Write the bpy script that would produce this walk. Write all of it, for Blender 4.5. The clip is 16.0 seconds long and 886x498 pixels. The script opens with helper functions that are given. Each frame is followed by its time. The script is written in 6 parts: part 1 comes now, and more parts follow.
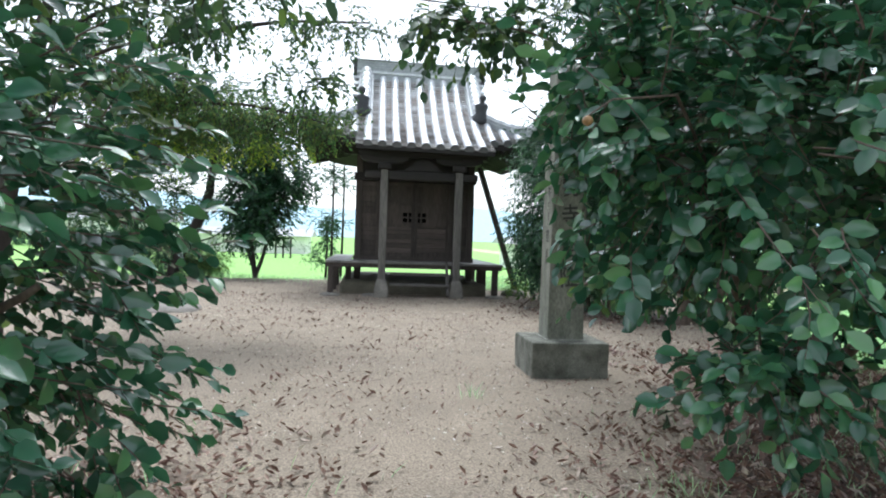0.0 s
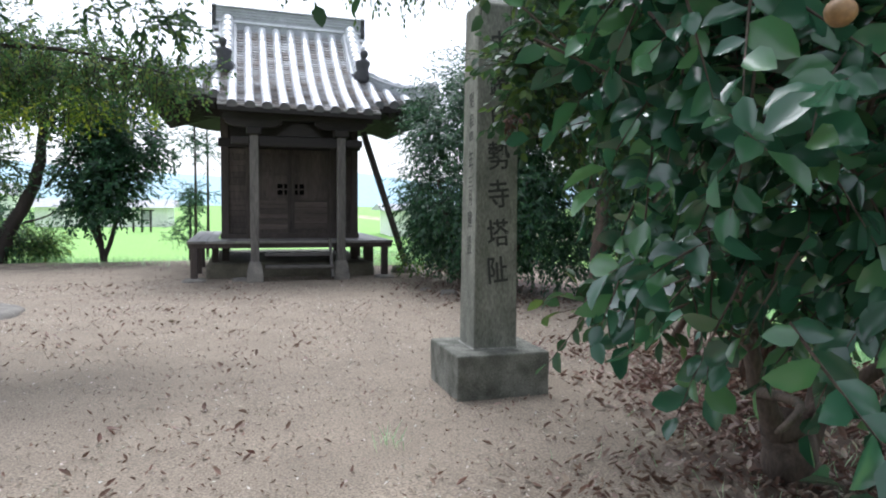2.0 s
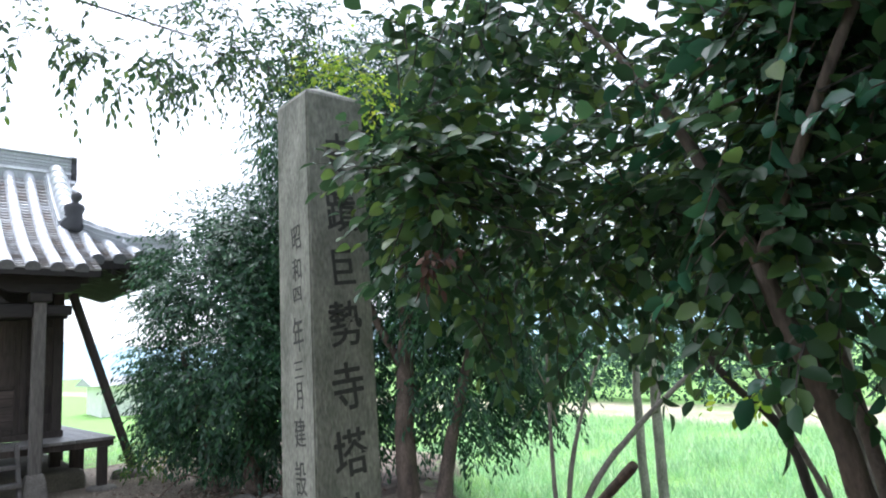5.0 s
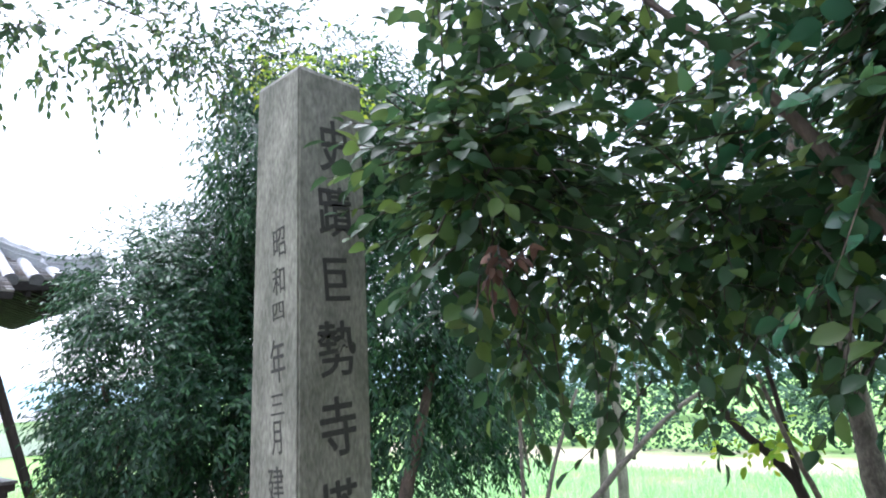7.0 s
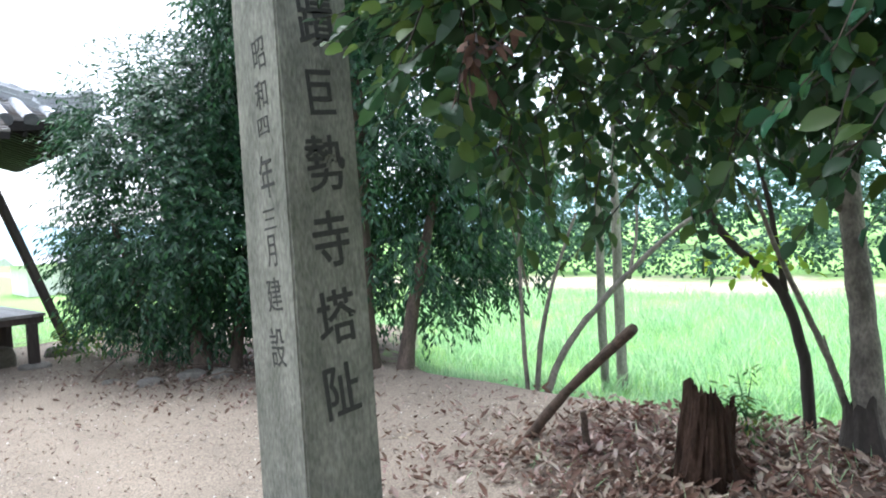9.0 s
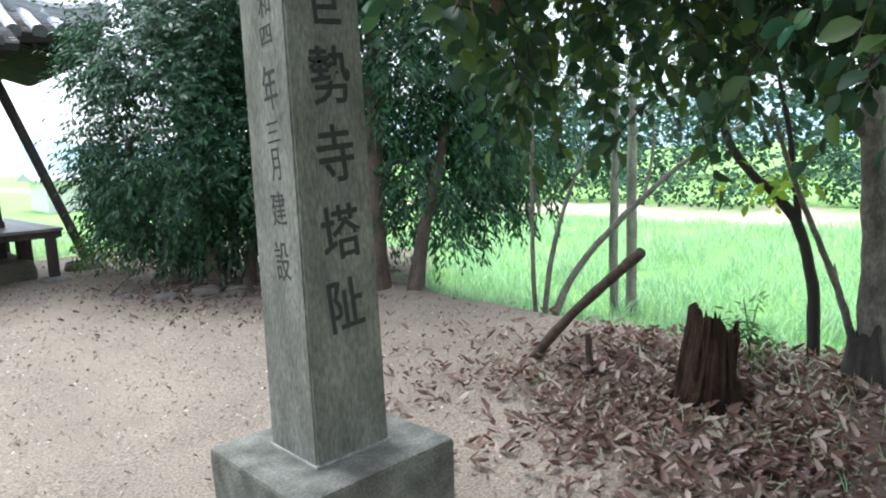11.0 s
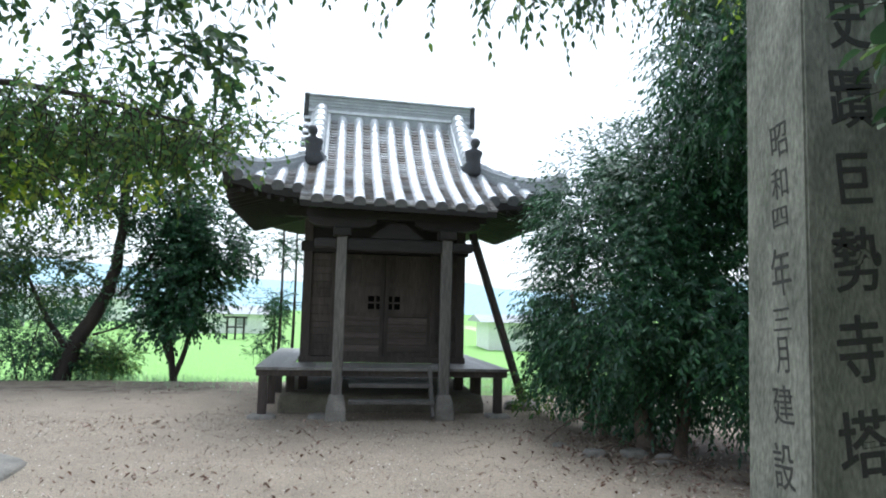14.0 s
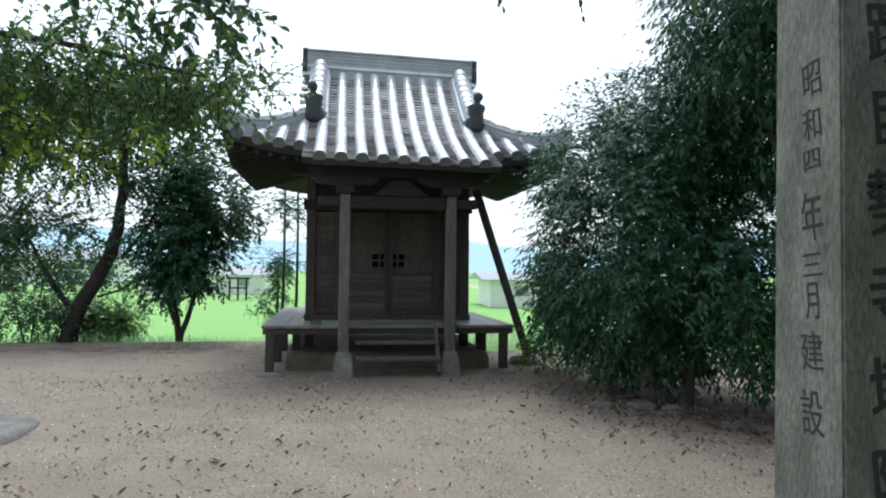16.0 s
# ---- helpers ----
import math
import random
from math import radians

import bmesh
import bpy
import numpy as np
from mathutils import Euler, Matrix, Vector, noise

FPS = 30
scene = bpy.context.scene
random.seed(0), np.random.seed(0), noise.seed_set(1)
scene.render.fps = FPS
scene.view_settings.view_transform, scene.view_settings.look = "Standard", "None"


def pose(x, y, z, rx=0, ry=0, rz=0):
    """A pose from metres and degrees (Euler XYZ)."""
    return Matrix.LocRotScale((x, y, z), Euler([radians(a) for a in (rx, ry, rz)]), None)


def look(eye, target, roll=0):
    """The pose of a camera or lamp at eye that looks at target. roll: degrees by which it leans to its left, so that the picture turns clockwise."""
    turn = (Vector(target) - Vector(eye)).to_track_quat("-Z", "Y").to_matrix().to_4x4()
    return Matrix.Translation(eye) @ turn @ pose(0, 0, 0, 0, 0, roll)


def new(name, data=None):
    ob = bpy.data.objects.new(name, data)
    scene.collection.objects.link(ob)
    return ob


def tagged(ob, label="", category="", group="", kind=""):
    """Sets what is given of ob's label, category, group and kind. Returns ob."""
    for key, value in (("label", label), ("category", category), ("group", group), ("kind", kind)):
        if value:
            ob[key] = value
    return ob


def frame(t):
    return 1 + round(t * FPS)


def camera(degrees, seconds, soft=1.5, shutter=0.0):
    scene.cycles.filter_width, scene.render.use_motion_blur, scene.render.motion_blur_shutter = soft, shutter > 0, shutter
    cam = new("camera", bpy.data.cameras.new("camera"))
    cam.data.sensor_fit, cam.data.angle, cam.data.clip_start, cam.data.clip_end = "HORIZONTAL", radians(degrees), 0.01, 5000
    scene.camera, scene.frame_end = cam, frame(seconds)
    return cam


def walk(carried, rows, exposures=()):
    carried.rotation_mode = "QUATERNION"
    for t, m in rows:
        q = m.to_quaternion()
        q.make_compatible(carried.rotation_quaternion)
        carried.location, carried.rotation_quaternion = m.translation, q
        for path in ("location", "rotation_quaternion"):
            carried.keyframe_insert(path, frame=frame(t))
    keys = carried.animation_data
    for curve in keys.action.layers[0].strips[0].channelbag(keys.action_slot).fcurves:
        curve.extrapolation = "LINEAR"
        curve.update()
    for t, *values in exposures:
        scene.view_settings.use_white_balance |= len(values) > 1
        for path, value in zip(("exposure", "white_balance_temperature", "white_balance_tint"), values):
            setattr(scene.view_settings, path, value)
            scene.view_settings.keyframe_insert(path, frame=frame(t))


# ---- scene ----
cam = camera(67.0, 16.0, soft=2.0)
PATH = [
    (0, (-0.566, 0.256, 1.268), (-0.334, 2.242, 1.236), 1.9),
    (0.5, (-0.523, 0.649, 1.282), (-0.244, 2.629, 1.249), 1.4),
    (1, (-0.495, 1.043, 1.361), (-0.175, 3.016, 1.295), 0.5),
    (1.5, (-0.586, 1.4, 1.419), (-0.122, 3.343, 1.32), 1.7),
    (2, (-0.535, 1.726, 1.435), (0.056, 3.632, 1.304), 0.5),
    (2.5, (-0.425, 2.081, 1.498), (0.167, 3.985, 1.342), -0.3),
    (3, (-0.479, 2.515, 1.528), (0.251, 4.374, 1.415), 0.4),
    (3.5, (-0.429, 2.82, 1.558), (0.485, 4.597, 1.487), -0.8),
    (4, (-0.394, 3.142, 1.623), (0.577, 4.888, 1.722), -1.5),
    (4.5, (-0.421, 3.468, 1.647), (0.761, 5.065, 1.871), -2.4),
    (5, (-0.296, 3.778, 1.646), (0.981, 5.286, 1.955), -3.5),
    (5.2, (-0.235, 3.893, 1.665), (1.055, 5.384, 2.001), -3.9),
    (7.3, (-0.197, 4.433, 1.636), (1.222, 5.781, 2.048), -2.4),
    (7.5, (-0.196, 4.444, 1.644), (1.225, 5.811, 1.979), -1.5),
    (8, (-0.176, 4.438, 1.607), (1.245, 5.834, 1.784), -1.4),
    (8.5, (-0.165, 4.423, 1.564), (1.238, 5.847, 1.602), -1.6),
    (9, (-0.126, 4.389, 1.537), (1.286, 5.804, 1.476), -3.7),
    (9.5, (-0.095, 4.365, 1.517), (1.312, 5.778, 1.367), -4.7),
    (12, (-0.088, 4.392, 1.504), (1.185, 5.91, 1.229), 0.0),
    (12.5, (-0.12, 4.471, 1.532), (0.867, 6.205, 1.391), -0.0),
    (13, (-0.226, 4.526, 1.562), (0.37, 6.435, 1.529), 0.3),
    (13.5, (-0.311, 4.57, 1.608), (0.135, 6.515, 1.732), 0.3),
    (14, (-0.303, 4.574, 1.613), (0.018, 6.54, 1.799), 1.4),
    (14.5, (-0.291, 4.572, 1.61), (0.04, 6.537, 1.774), 1.6),
    (15, (-0.299, 4.6, 1.597), (0.049, 6.566, 1.721), 0.9),
    (15.5, (-0.346, 4.627, 1.588), (-0.075, 6.607, 1.666), 0.5),
    (16, (-0.365, 4.647, 1.583), (-0.04, 6.62, 1.646), 0.6),
]
EXPOSURES = [(0, 1.15, 5900, 7), (1.5, 0.95, 5900, 9), (2, 1.05, 5900, 12), (3, 1.15, 5850, 15), (3.5, 1.2, 5850, 16), (5, 1.4, 5780, 12), (7.5, 1.85, 5720, 17), (8.5, 1.88, 5760, 12), (9, 1.75, 5780, 11), (9.7, 1.67, 5780, 9), (12, 1.52, 5770, 9), (12.5, 1.57, 5800, 7), (13, 1.5, 5830, 8), (13.5, 1.35, 5800, 7), (14, 1.0, 5720, 6), (16, 0.68, 5750, 6)]
walk(cam, [(t, look(eye, target, roll)) for t, eye, target, roll in PATH], EXPOSURES)

# ---- world, sun, exposure ----
world = bpy.data.worlds.new("overcast_sky")
scene.world = world
world.use_nodes = True
wn = world.node_tree.nodes
wl = world.node_tree.links
sky = wn.new("ShaderNodeTexSky")
sky.sky_type = "NISHITA"
sky.sun_disc = False
sky.sun_elevation = radians(66)
sky.sun_rotation = radians(0)
sky.dust_density = 2.0
sky.air_density = 1.2
pale = wn.new("ShaderNodeHueSaturation")
pale.inputs["Saturation"].default_value = 0.2
wl.new(sky.outputs["Color"], pale.inputs["Color"])
wl.new(pale.outputs["Color"], wn["Background"].inputs["Color"])
wn["Background"].inputs["Strength"].default_value = 0.15

sun = new("sun", bpy.data.lights.new("sun", "SUN"))
sun.data.energy = 1.3
sun.data.angle = radians(35)
sun.data.color = (1.0, 0.98, 0.95)
sun.matrix_world = pose(0, 0, 30, -24, 0, 0)

# ---- materials ----


def material(name, color, rough=0.8, dark=0.6, scale=6.0, fine=60.0, bump=0.25, metal=0.0, spec=0.5, tint=None, spread=0.0, stretch=(1, 1, 1), coords="Object"):
    """A surface with grain, stains and relief at two scales; spread varies it from piece to piece."""
    m = bpy.data.materials.new(name)
    m.use_nodes = True
    n, l = m.node_tree.nodes, m.node_tree.links
    b = n["Principled BSDF"]
    b.inputs["Metallic"].default_value = metal
    b.inputs["Specular IOR Level"].default_value = spec
    co = n.new("ShaderNodeTexCoord")
    mp = n.new("ShaderNodeMapping")
    mp.inputs["Scale"].default_value = stretch
    l.new(co.outputs[coords], mp.inputs["Vector"])
    big = n.new("ShaderNodeTexNoise")
    big.inputs["Scale"].default_value = scale
    big.inputs["Detail"].default_value = 5
    small = n.new("ShaderNodeTexNoise")
    small.inputs["Scale"].default_value = fine
    small.inputs["Detail"].default_value = 4
    for t in (big, small):
        l.new(mp.outputs["Vector"], t.inputs["Vector"])
    ramp = n.new("ShaderNodeValToRGB")
    e = ramp.color_ramp.elements
    low = tint if tint else tuple(c * dark for c in color)
    e[0].position, e[0].color = 0.32, (*low, 1)
    e[1].position, e[1].color = 0.68, (*color, 1)
    l.new(big.outputs["Fac"], ramp.inputs["Fac"])
    grain = n.new("ShaderNodeMapRange")
    grain.inputs["To Min"].default_value, grain.inputs["To Max"].default_value = 0.62, 1.35
    grain.inputs["From Min"].default_value, grain.inputs["From Max"].default_value = 0.25, 0.75
    l.new(small.outputs["Fac"], grain.inputs["Value"])
    mix = n.new("ShaderNodeMix")
    mix.data_type, mix.blend_type = "RGBA", "MULTIPLY"
    mix.inputs["Factor"].default_value = 1.0
    l.new(ramp.outputs["Color"], mix.inputs["A"])
    l.new(grain.outputs["Result"], mix.inputs["B"])
    out = mix.outputs["Result"]
    if spread:
        info = n.new("ShaderNodeObjectInfo")
        geo = n.new("ShaderNodeNewGeometry")
        add = n.new("ShaderNodeMath")
        add.operation = "ADD"
        l.new(info.outputs["Random"], add.inputs[0])
        l.new(geo.outputs["Random Per Island"], add.inputs[1])
        fr = n.new("ShaderNodeMath")
        fr.operation = "FRACT"
        l.new(add.outputs["Value"], fr.inputs[0])
        vr = n.new("ShaderNodeMapRange")
        vr.inputs["To Min"].default_value, vr.inputs["To Max"].default_value = 1 - spread, 1 + spread
        l.new(fr.outputs["Value"], vr.inputs["Value"])
        m2 = n.new("ShaderNodeMix")
        m2.data_type, m2.blend_type = "RGBA", "MULTIPLY"
        m2.inputs["Factor"].default_value = 1.0
        l.new(out, m2.inputs["A"])
        l.new(vr.outputs["Result"], m2.inputs["B"])
        out = m2.outputs["Result"]
    l.new(out, b.inputs["Base Color"])
    rr = n.new("ShaderNodeMapRange")
    rr.inputs["To Min"].default_value, rr.inputs["To Max"].default_value = max(0.05, rough - 0.12), min(1.0, rough + 0.1)
    l.new(big.outputs["Fac"], rr.inputs["Value"])
    l.new(rr.outputs["Result"], b.inputs["Roughness"])
    if bump:
        bp = n.new("ShaderNodeBump")
        bp.inputs["Strength"].default_value = bump
        bp.inputs["Distance"].default_value = 0.01
        l.new(small.outputs["Fac"], bp.inputs["Height"])
        l.new(bp.outputs["Normal"], b.inputs["Normal"])
    return m


def leafy(name, color, other, rough=0.35, through_light=0.35, spec=0.5):
    """Leaf: gloss on top, some light let through; colour varies leaf by leaf."""
    m = bpy.data.materials.new(name)
    m.use_nodes = True
    n, l = m.node_tree.nodes, m.node_tree.links
    b = n["Principled BSDF"]
    b.inputs["Roughness"].default_value = rough
    b.inputs["Specular IOR Level"].default_value = spec
    geo = n.new("ShaderNodeNewGeometry")
    info = n.new("ShaderNodeObjectInfo")
    add = n.new("ShaderNodeMath")
    add.operation = "ADD"
    l.new(geo.outputs["Random Per Island"], add.inputs[0])
    l.new(info.outputs["Random"], add.inputs[1])
    fr = n.new("ShaderNodeMath")
    fr.operation = "FRACT"
    l.new(add.outputs["Value"], fr.inputs[0])
    ramp = n.new("ShaderNodeValToRGB")
    e = ramp.color_ramp.elements
    e[0].position, e[0].color = 0.0, (*[c * 0.6 for c in color], 1)
    e[1].position, e[1].color = 0.6, (*color, 1)
    x = e.new(0.93)
    x.color = (*other, 1)
    l.new(fr.outputs["Value"], ramp.inputs["Fac"])
    no = n.new("ShaderNodeTexNoise")
    no.inputs["Scale"].default_value = 30
    mix = n.new("ShaderNodeMix")
    mix.data_type, mix.blend_type = "RGBA", "MULTIPLY"
    mix.inputs["Factor"].default_value = 0.35
    l.new(ramp.outputs["Color"], mix.inputs["A"])
    l.new(no.outputs["Color"], mix.inputs["B"])
    l.new(mix.outputs["Result"], b.inputs["Base Color"])
    tr = n.new("ShaderNodeBsdfTranslucent")
    bright = n.new("ShaderNodeHueSaturation")
    bright.inputs["Value"].default_value = 1.6
    bright.inputs["Hue"].default_value = 0.48
    l.new(mix.outputs["Result"], bright.inputs["Color"])
    l.new(bright.outputs["Color"], tr.inputs["Color"])
    sh = n.new("ShaderNodeMixShader")
    sh.inputs["Fac"].default_value = through_light
    l.new(b.outputs["BSDF"], sh.inputs[1])
    l.new(tr.outputs["BSDF"], sh.inputs[2])
    l.new(sh.outputs["Shader"], n["Material Output"].inputs["Surface"])
    return m


def ground_material():
    """Pale trodden sand on the terrace, leaf mould under the trees, green paddy beyond."""
    m = material("sandy_earth", (0.292, 0.243, 0.19), 0.95, 0.8, 1.6, 75, 1.0, spec=0.2)
    n, l = m.node_tree.nodes, m.node_tree.links
    for node in n:
        if node.type == "MAP_RANGE" and abs(node.inputs["To Max"].default_value - 1.35) < 0.01:
            node.inputs["To Min"].default_value, node.inputs["To Max"].default_value = 0.4, 1.55
    b = n["Principled BSDF"]
    base = b.inputs["Base Color"].links[0].from_socket
    co = n.new("ShaderNodeTexCoord")
    sep = n.new("ShaderNodeSeparateXYZ")
    wob = n.new("ShaderNodeTexNoise")
    wob.inputs["Scale"].default_value = 0.9
    wob.inputs["Detail"].default_value = 6
    l.new(co.outputs["Object"], wob.inputs["Vector"])
    l.new(co.outputs["Object"], sep.inputs["Vector"])

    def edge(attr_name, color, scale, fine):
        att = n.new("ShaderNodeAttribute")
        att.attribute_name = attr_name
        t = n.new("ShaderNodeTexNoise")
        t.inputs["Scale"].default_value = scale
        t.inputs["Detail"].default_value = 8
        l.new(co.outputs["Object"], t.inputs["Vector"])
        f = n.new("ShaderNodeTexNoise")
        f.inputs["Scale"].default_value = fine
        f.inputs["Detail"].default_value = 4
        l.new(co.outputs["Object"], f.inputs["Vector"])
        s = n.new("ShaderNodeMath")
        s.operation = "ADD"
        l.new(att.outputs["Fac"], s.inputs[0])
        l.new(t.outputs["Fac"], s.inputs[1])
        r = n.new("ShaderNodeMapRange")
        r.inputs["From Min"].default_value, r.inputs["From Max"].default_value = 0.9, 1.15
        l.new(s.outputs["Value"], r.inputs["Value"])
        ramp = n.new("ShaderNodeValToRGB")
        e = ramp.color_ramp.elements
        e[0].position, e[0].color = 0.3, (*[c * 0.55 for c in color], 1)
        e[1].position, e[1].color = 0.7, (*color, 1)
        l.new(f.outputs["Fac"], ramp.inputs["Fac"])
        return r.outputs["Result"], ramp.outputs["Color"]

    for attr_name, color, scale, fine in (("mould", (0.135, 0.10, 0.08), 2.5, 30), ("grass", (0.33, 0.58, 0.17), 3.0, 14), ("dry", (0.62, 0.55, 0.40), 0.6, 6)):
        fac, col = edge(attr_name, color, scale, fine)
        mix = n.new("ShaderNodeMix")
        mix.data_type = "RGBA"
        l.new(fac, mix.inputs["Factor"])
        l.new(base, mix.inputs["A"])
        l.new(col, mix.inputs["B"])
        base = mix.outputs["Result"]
    l.new(base, b.inputs["Base Color"])
    return m


EARTH = ground_material()
GRANITE = material("lichened_granite", (0.265, 0.262, 0.222), 0.9, 0.7, 7.0, 75, 0.7, tint=(0.135, 0.138, 0.112), stretch=(1, 1, 0.4))
PLINTH = material("mossy_concrete", (0.235, 0.235, 0.20), 0.92, 0.5, 6.5, 80, 0.9, tint=(0.085, 0.086, 0.068))
MORTAR = material("pale_mortar", (0.42, 0.41, 0.37), 0.9, 0.5, 25, 120, 0.4)
INK = material("carved_ink", (0.055, 0.055, 0.05), 0.9, 0.7, 12, 90, 0.3)
OLDWOOD = material("weathered_timber", (0.075, 0.058, 0.05), 0.8, 0.5, 4, 40, 0.4, spread=0.25, stretch=(1, 1, 0.12))
BOARD = material("weathered_boards", (0.11, 0.085, 0.073), 0.8, 0.5, 4, 40, 0.4, spread=0.35, stretch=(0.12, 1, 1))
# Near-black beams: the shade under the eaves is put into their colour.
BEAM = material("eave_shade_beam", (0.032, 0.026, 0.024), 0.8, 0.5, 4, 40, 0.4, spread=0.2, stretch=(0.15, 1, 1))
GREYWOOD = material("silvered_timber", (0.145, 0.132, 0.12), 0.75, 0.6, 5, 50, 0.4, spread=0.2, stretch=(1, 1, 0.15))
DECK = material("silvered_deck", (0.25, 0.235, 0.22), 0.5, 0.6, 5, 50, 0.3, spread=0.2, stretch=(1, 0.15, 1))
# Eave shade is put into this dark timber's colour; the field stand shares it.
DARKWOOD = material("dark_and_shade_timber", (0.026, 0.022, 0.02), 0.85, 0.5, 4, 40, 0.3, spread=0.2)
TILE = material("silver_clay_tile", (0.74, 0.75, 0.78), 0.36, 0.75, 5, 80, 0.2, metal=0.35, spread=0.12)
TILEDARK = material("dull_clay_tile", (0.42, 0.425, 0.44), 0.55, 0.5, 3.5, 60, 0.3, spread=0.3, tint=(0.20, 0.165, 0.14))
RIDGETILE = material("grey_ridge_tile", (0.40, 0.415, 0.44), 0.5, 0.75, 4, 60, 0.2, spread=0.1)
ENDTILE = material("dark_end_tile", (0.17, 0.17, 0.18), 0.6, 0.6, 8, 70, 0.3, spread=0.2)
SMOKED = material("smoked_clay", (0.04, 0.04, 0.045), 0.6, 0.6, 8, 80, 0.2)
ROCK = material("field_stone", (0.26, 0.24, 0.21), 0.9, 0.55, 5, 60, 0.5, spread=0.15)
LIMEMOUND = material("earthen_mound", (0.17, 0.155, 0.115), 0.95, 0.6, 3, 50, 0.5)
BARK = material("brown_bark", (0.135, 0.10, 0.078), 0.9, 0.4, 9, 60, 0.8, stretch=(1, 1, 0.35))
GREYBARK = material("grey_rim_bark", (0.20, 0.178, 0.15), 0.92, 0.4, 12, 60, 0.8, stretch=(1, 1, 0.6))
PALEBARK = material("pale_lichen_bark", (0.30, 0.275, 0.235), 0.9, 0.45, 7, 60, 0.5, stretch=(1, 1, 0.4))
DARKBARK = material("dark_bark", (0.045, 0.036, 0.03), 0.9, 0.5, 5, 50, 0.6, stretch=(1, 1, 0.25))
ROTTEN = material("rotten_wood", (0.062, 0.038, 0.027), 0.97, 0.3, 14, 70, 1.0, spec=0.1, stretch=(1, 1, 0.3))
SAWN = material("weathered_cut_log", (0.105, 0.072, 0.052), 0.92, 0.4, 16, 70, 0.8)
CAMELLIA = leafy("camellia_leaf", (0.055, 0.165, 0.092), (0.12, 0.28, 0.11), 0.2, 0.18, 0.85)
HEDGE = leafy("evergreen_leaf", (0.031, 0.094, 0.047), (0.066, 0.172, 0.064), 0.36, 0.22, 0.4)
# On the camellias, a shaded copy of CAMELLIA: shade put into the colour.
DEEPLEAF = leafy("dark_evergreen_leaf", (0.040, 0.095, 0.040), (0.10, 0.17, 0.04), 0.42, 0.34, 0.3)
MAPLE = leafy("maple_leaf", (0.075, 0.18, 0.055), (0.16, 0.23, 0.05), 0.55, 0.58, 0.3)
YELLOWLEAF = leafy("yellow_green_leaf", (0.22, 0.40, 0.04), (0.36, 0.46, 0.05), 0.5, 0.6, 0.3)
GRASS = leafy("grass_blade", (0.37, 0.63, 0.34), (0.62, 0.80, 0.50), 0.5, 0.45, 0.35)
FARLEAF = leafy("distant_leaf", (0.06, 0.13, 0.085), (0.10, 0.19, 0.11), 0.7, 0.1, 0.2)
LITTER = leafy("fallen_leaf", (0.20, 0.118, 0.085), (0.50, 0.41, 0.34), 0.75, 0.1, 0.3)
WITHERED = leafy("withered_leaf", (0.10, 0.058, 0.042), (0.17, 0.105, 0.075), 0.8, 0.1, 0.2)
GRIT = leafy("pale_leaf_scrap", (0.50, 0.43, 0.35), (0.76, 0.71, 0.63), 0.8, 0.1, 0.3)
for node in LITTER.node_tree.nodes:
    if node.type == "VALTORGB":
        node.color_ramp.elements[1].position = 0.45
        node.color_ramp.elements[2].position = 0.86
POD = material("ripening_pod", (0.30, 0.17, 0.07), 0.5, 0.7, 20, 90, 0.1)
WHITEWALL = material("white_plaster", (0.90, 0.89, 0.87), 0.9, 0.9, 2, 20, 0.1)
GREYROOF = material("grey_roof", (0.42, 0.425, 0.44), 0.7, 0.8, 2, 20, 0.1)
# Black for the lattice windows: the shade inside is put into the colour.
WINDOWSHADE = material("window_shade_black", (0.004, 0.004, 0.004), 0.9, 0.8, 2, 20, 0.0, spec=0.05)
# Distance haze painted on the hills as a pale blue glow.
HILL = material("hill_haze_glow", (0.10, 0.16, 0.19), 1.0, 0.92, 0.02, 0.4, 0.0, spec=0.0)
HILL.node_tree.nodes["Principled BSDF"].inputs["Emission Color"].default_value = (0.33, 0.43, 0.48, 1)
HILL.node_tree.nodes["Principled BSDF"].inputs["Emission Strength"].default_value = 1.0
METALGREY = material("grey_pole", (0.45, 0.45, 0.45), 0.6, 0.8, 3, 30, 0.1)

# ---- building helpers ----


def part(name, bm, mat, parent=None, label="", smooth=False):
    me = bpy.data.meshes.new(name)
    bm.to_mesh(me)
    bm.free()
    return mesh_part(name, me, mat, parent, label, smooth)


def mesh_part(name, me, mat, parent=None, label="", smooth=False):
    if not me.materials:
        me.materials.append(mat)
    if smooth:
        me.polygons.foreach_set("use_smooth", [True] * len(me.polygons))
    ob = new(name, me)
    ob.parent = parent
    if label:
        tagged(ob, label)
    return ob


def thing(name, place, label, category, group="", kind=""):
    ob = new(name)
    ob.empty_display_size = 0.2
    ob.location = place
    return tagged(ob, label, category, group, kind)


def box(bm, x0, y0, z0, x1, y1, z1, bevel=0.0, m=None):
    r = bmesh.ops.create_cube(bm, size=1)["verts"]
    t = Matrix.Translation(((x0 + x1) / 2, (y0 + y1) / 2, (z0 + z1) / 2)) @ Matrix.Diagonal((abs(x1 - x0), abs(y1 - y0), abs(z1 - z0), 1))
    bmesh.ops.transform(bm, matrix=(m @ t) if m else t, verts=r)
    if bevel:
        es = list({e for v in r for e in v.link_edges})
        bmesh.ops.bevel(bm, geom=es, offset=bevel, segments=2, affect="EDGES", profile=0.6)
    return bm


def boxed(*a, **k):
    return box(bmesh.new(), *a, **k)


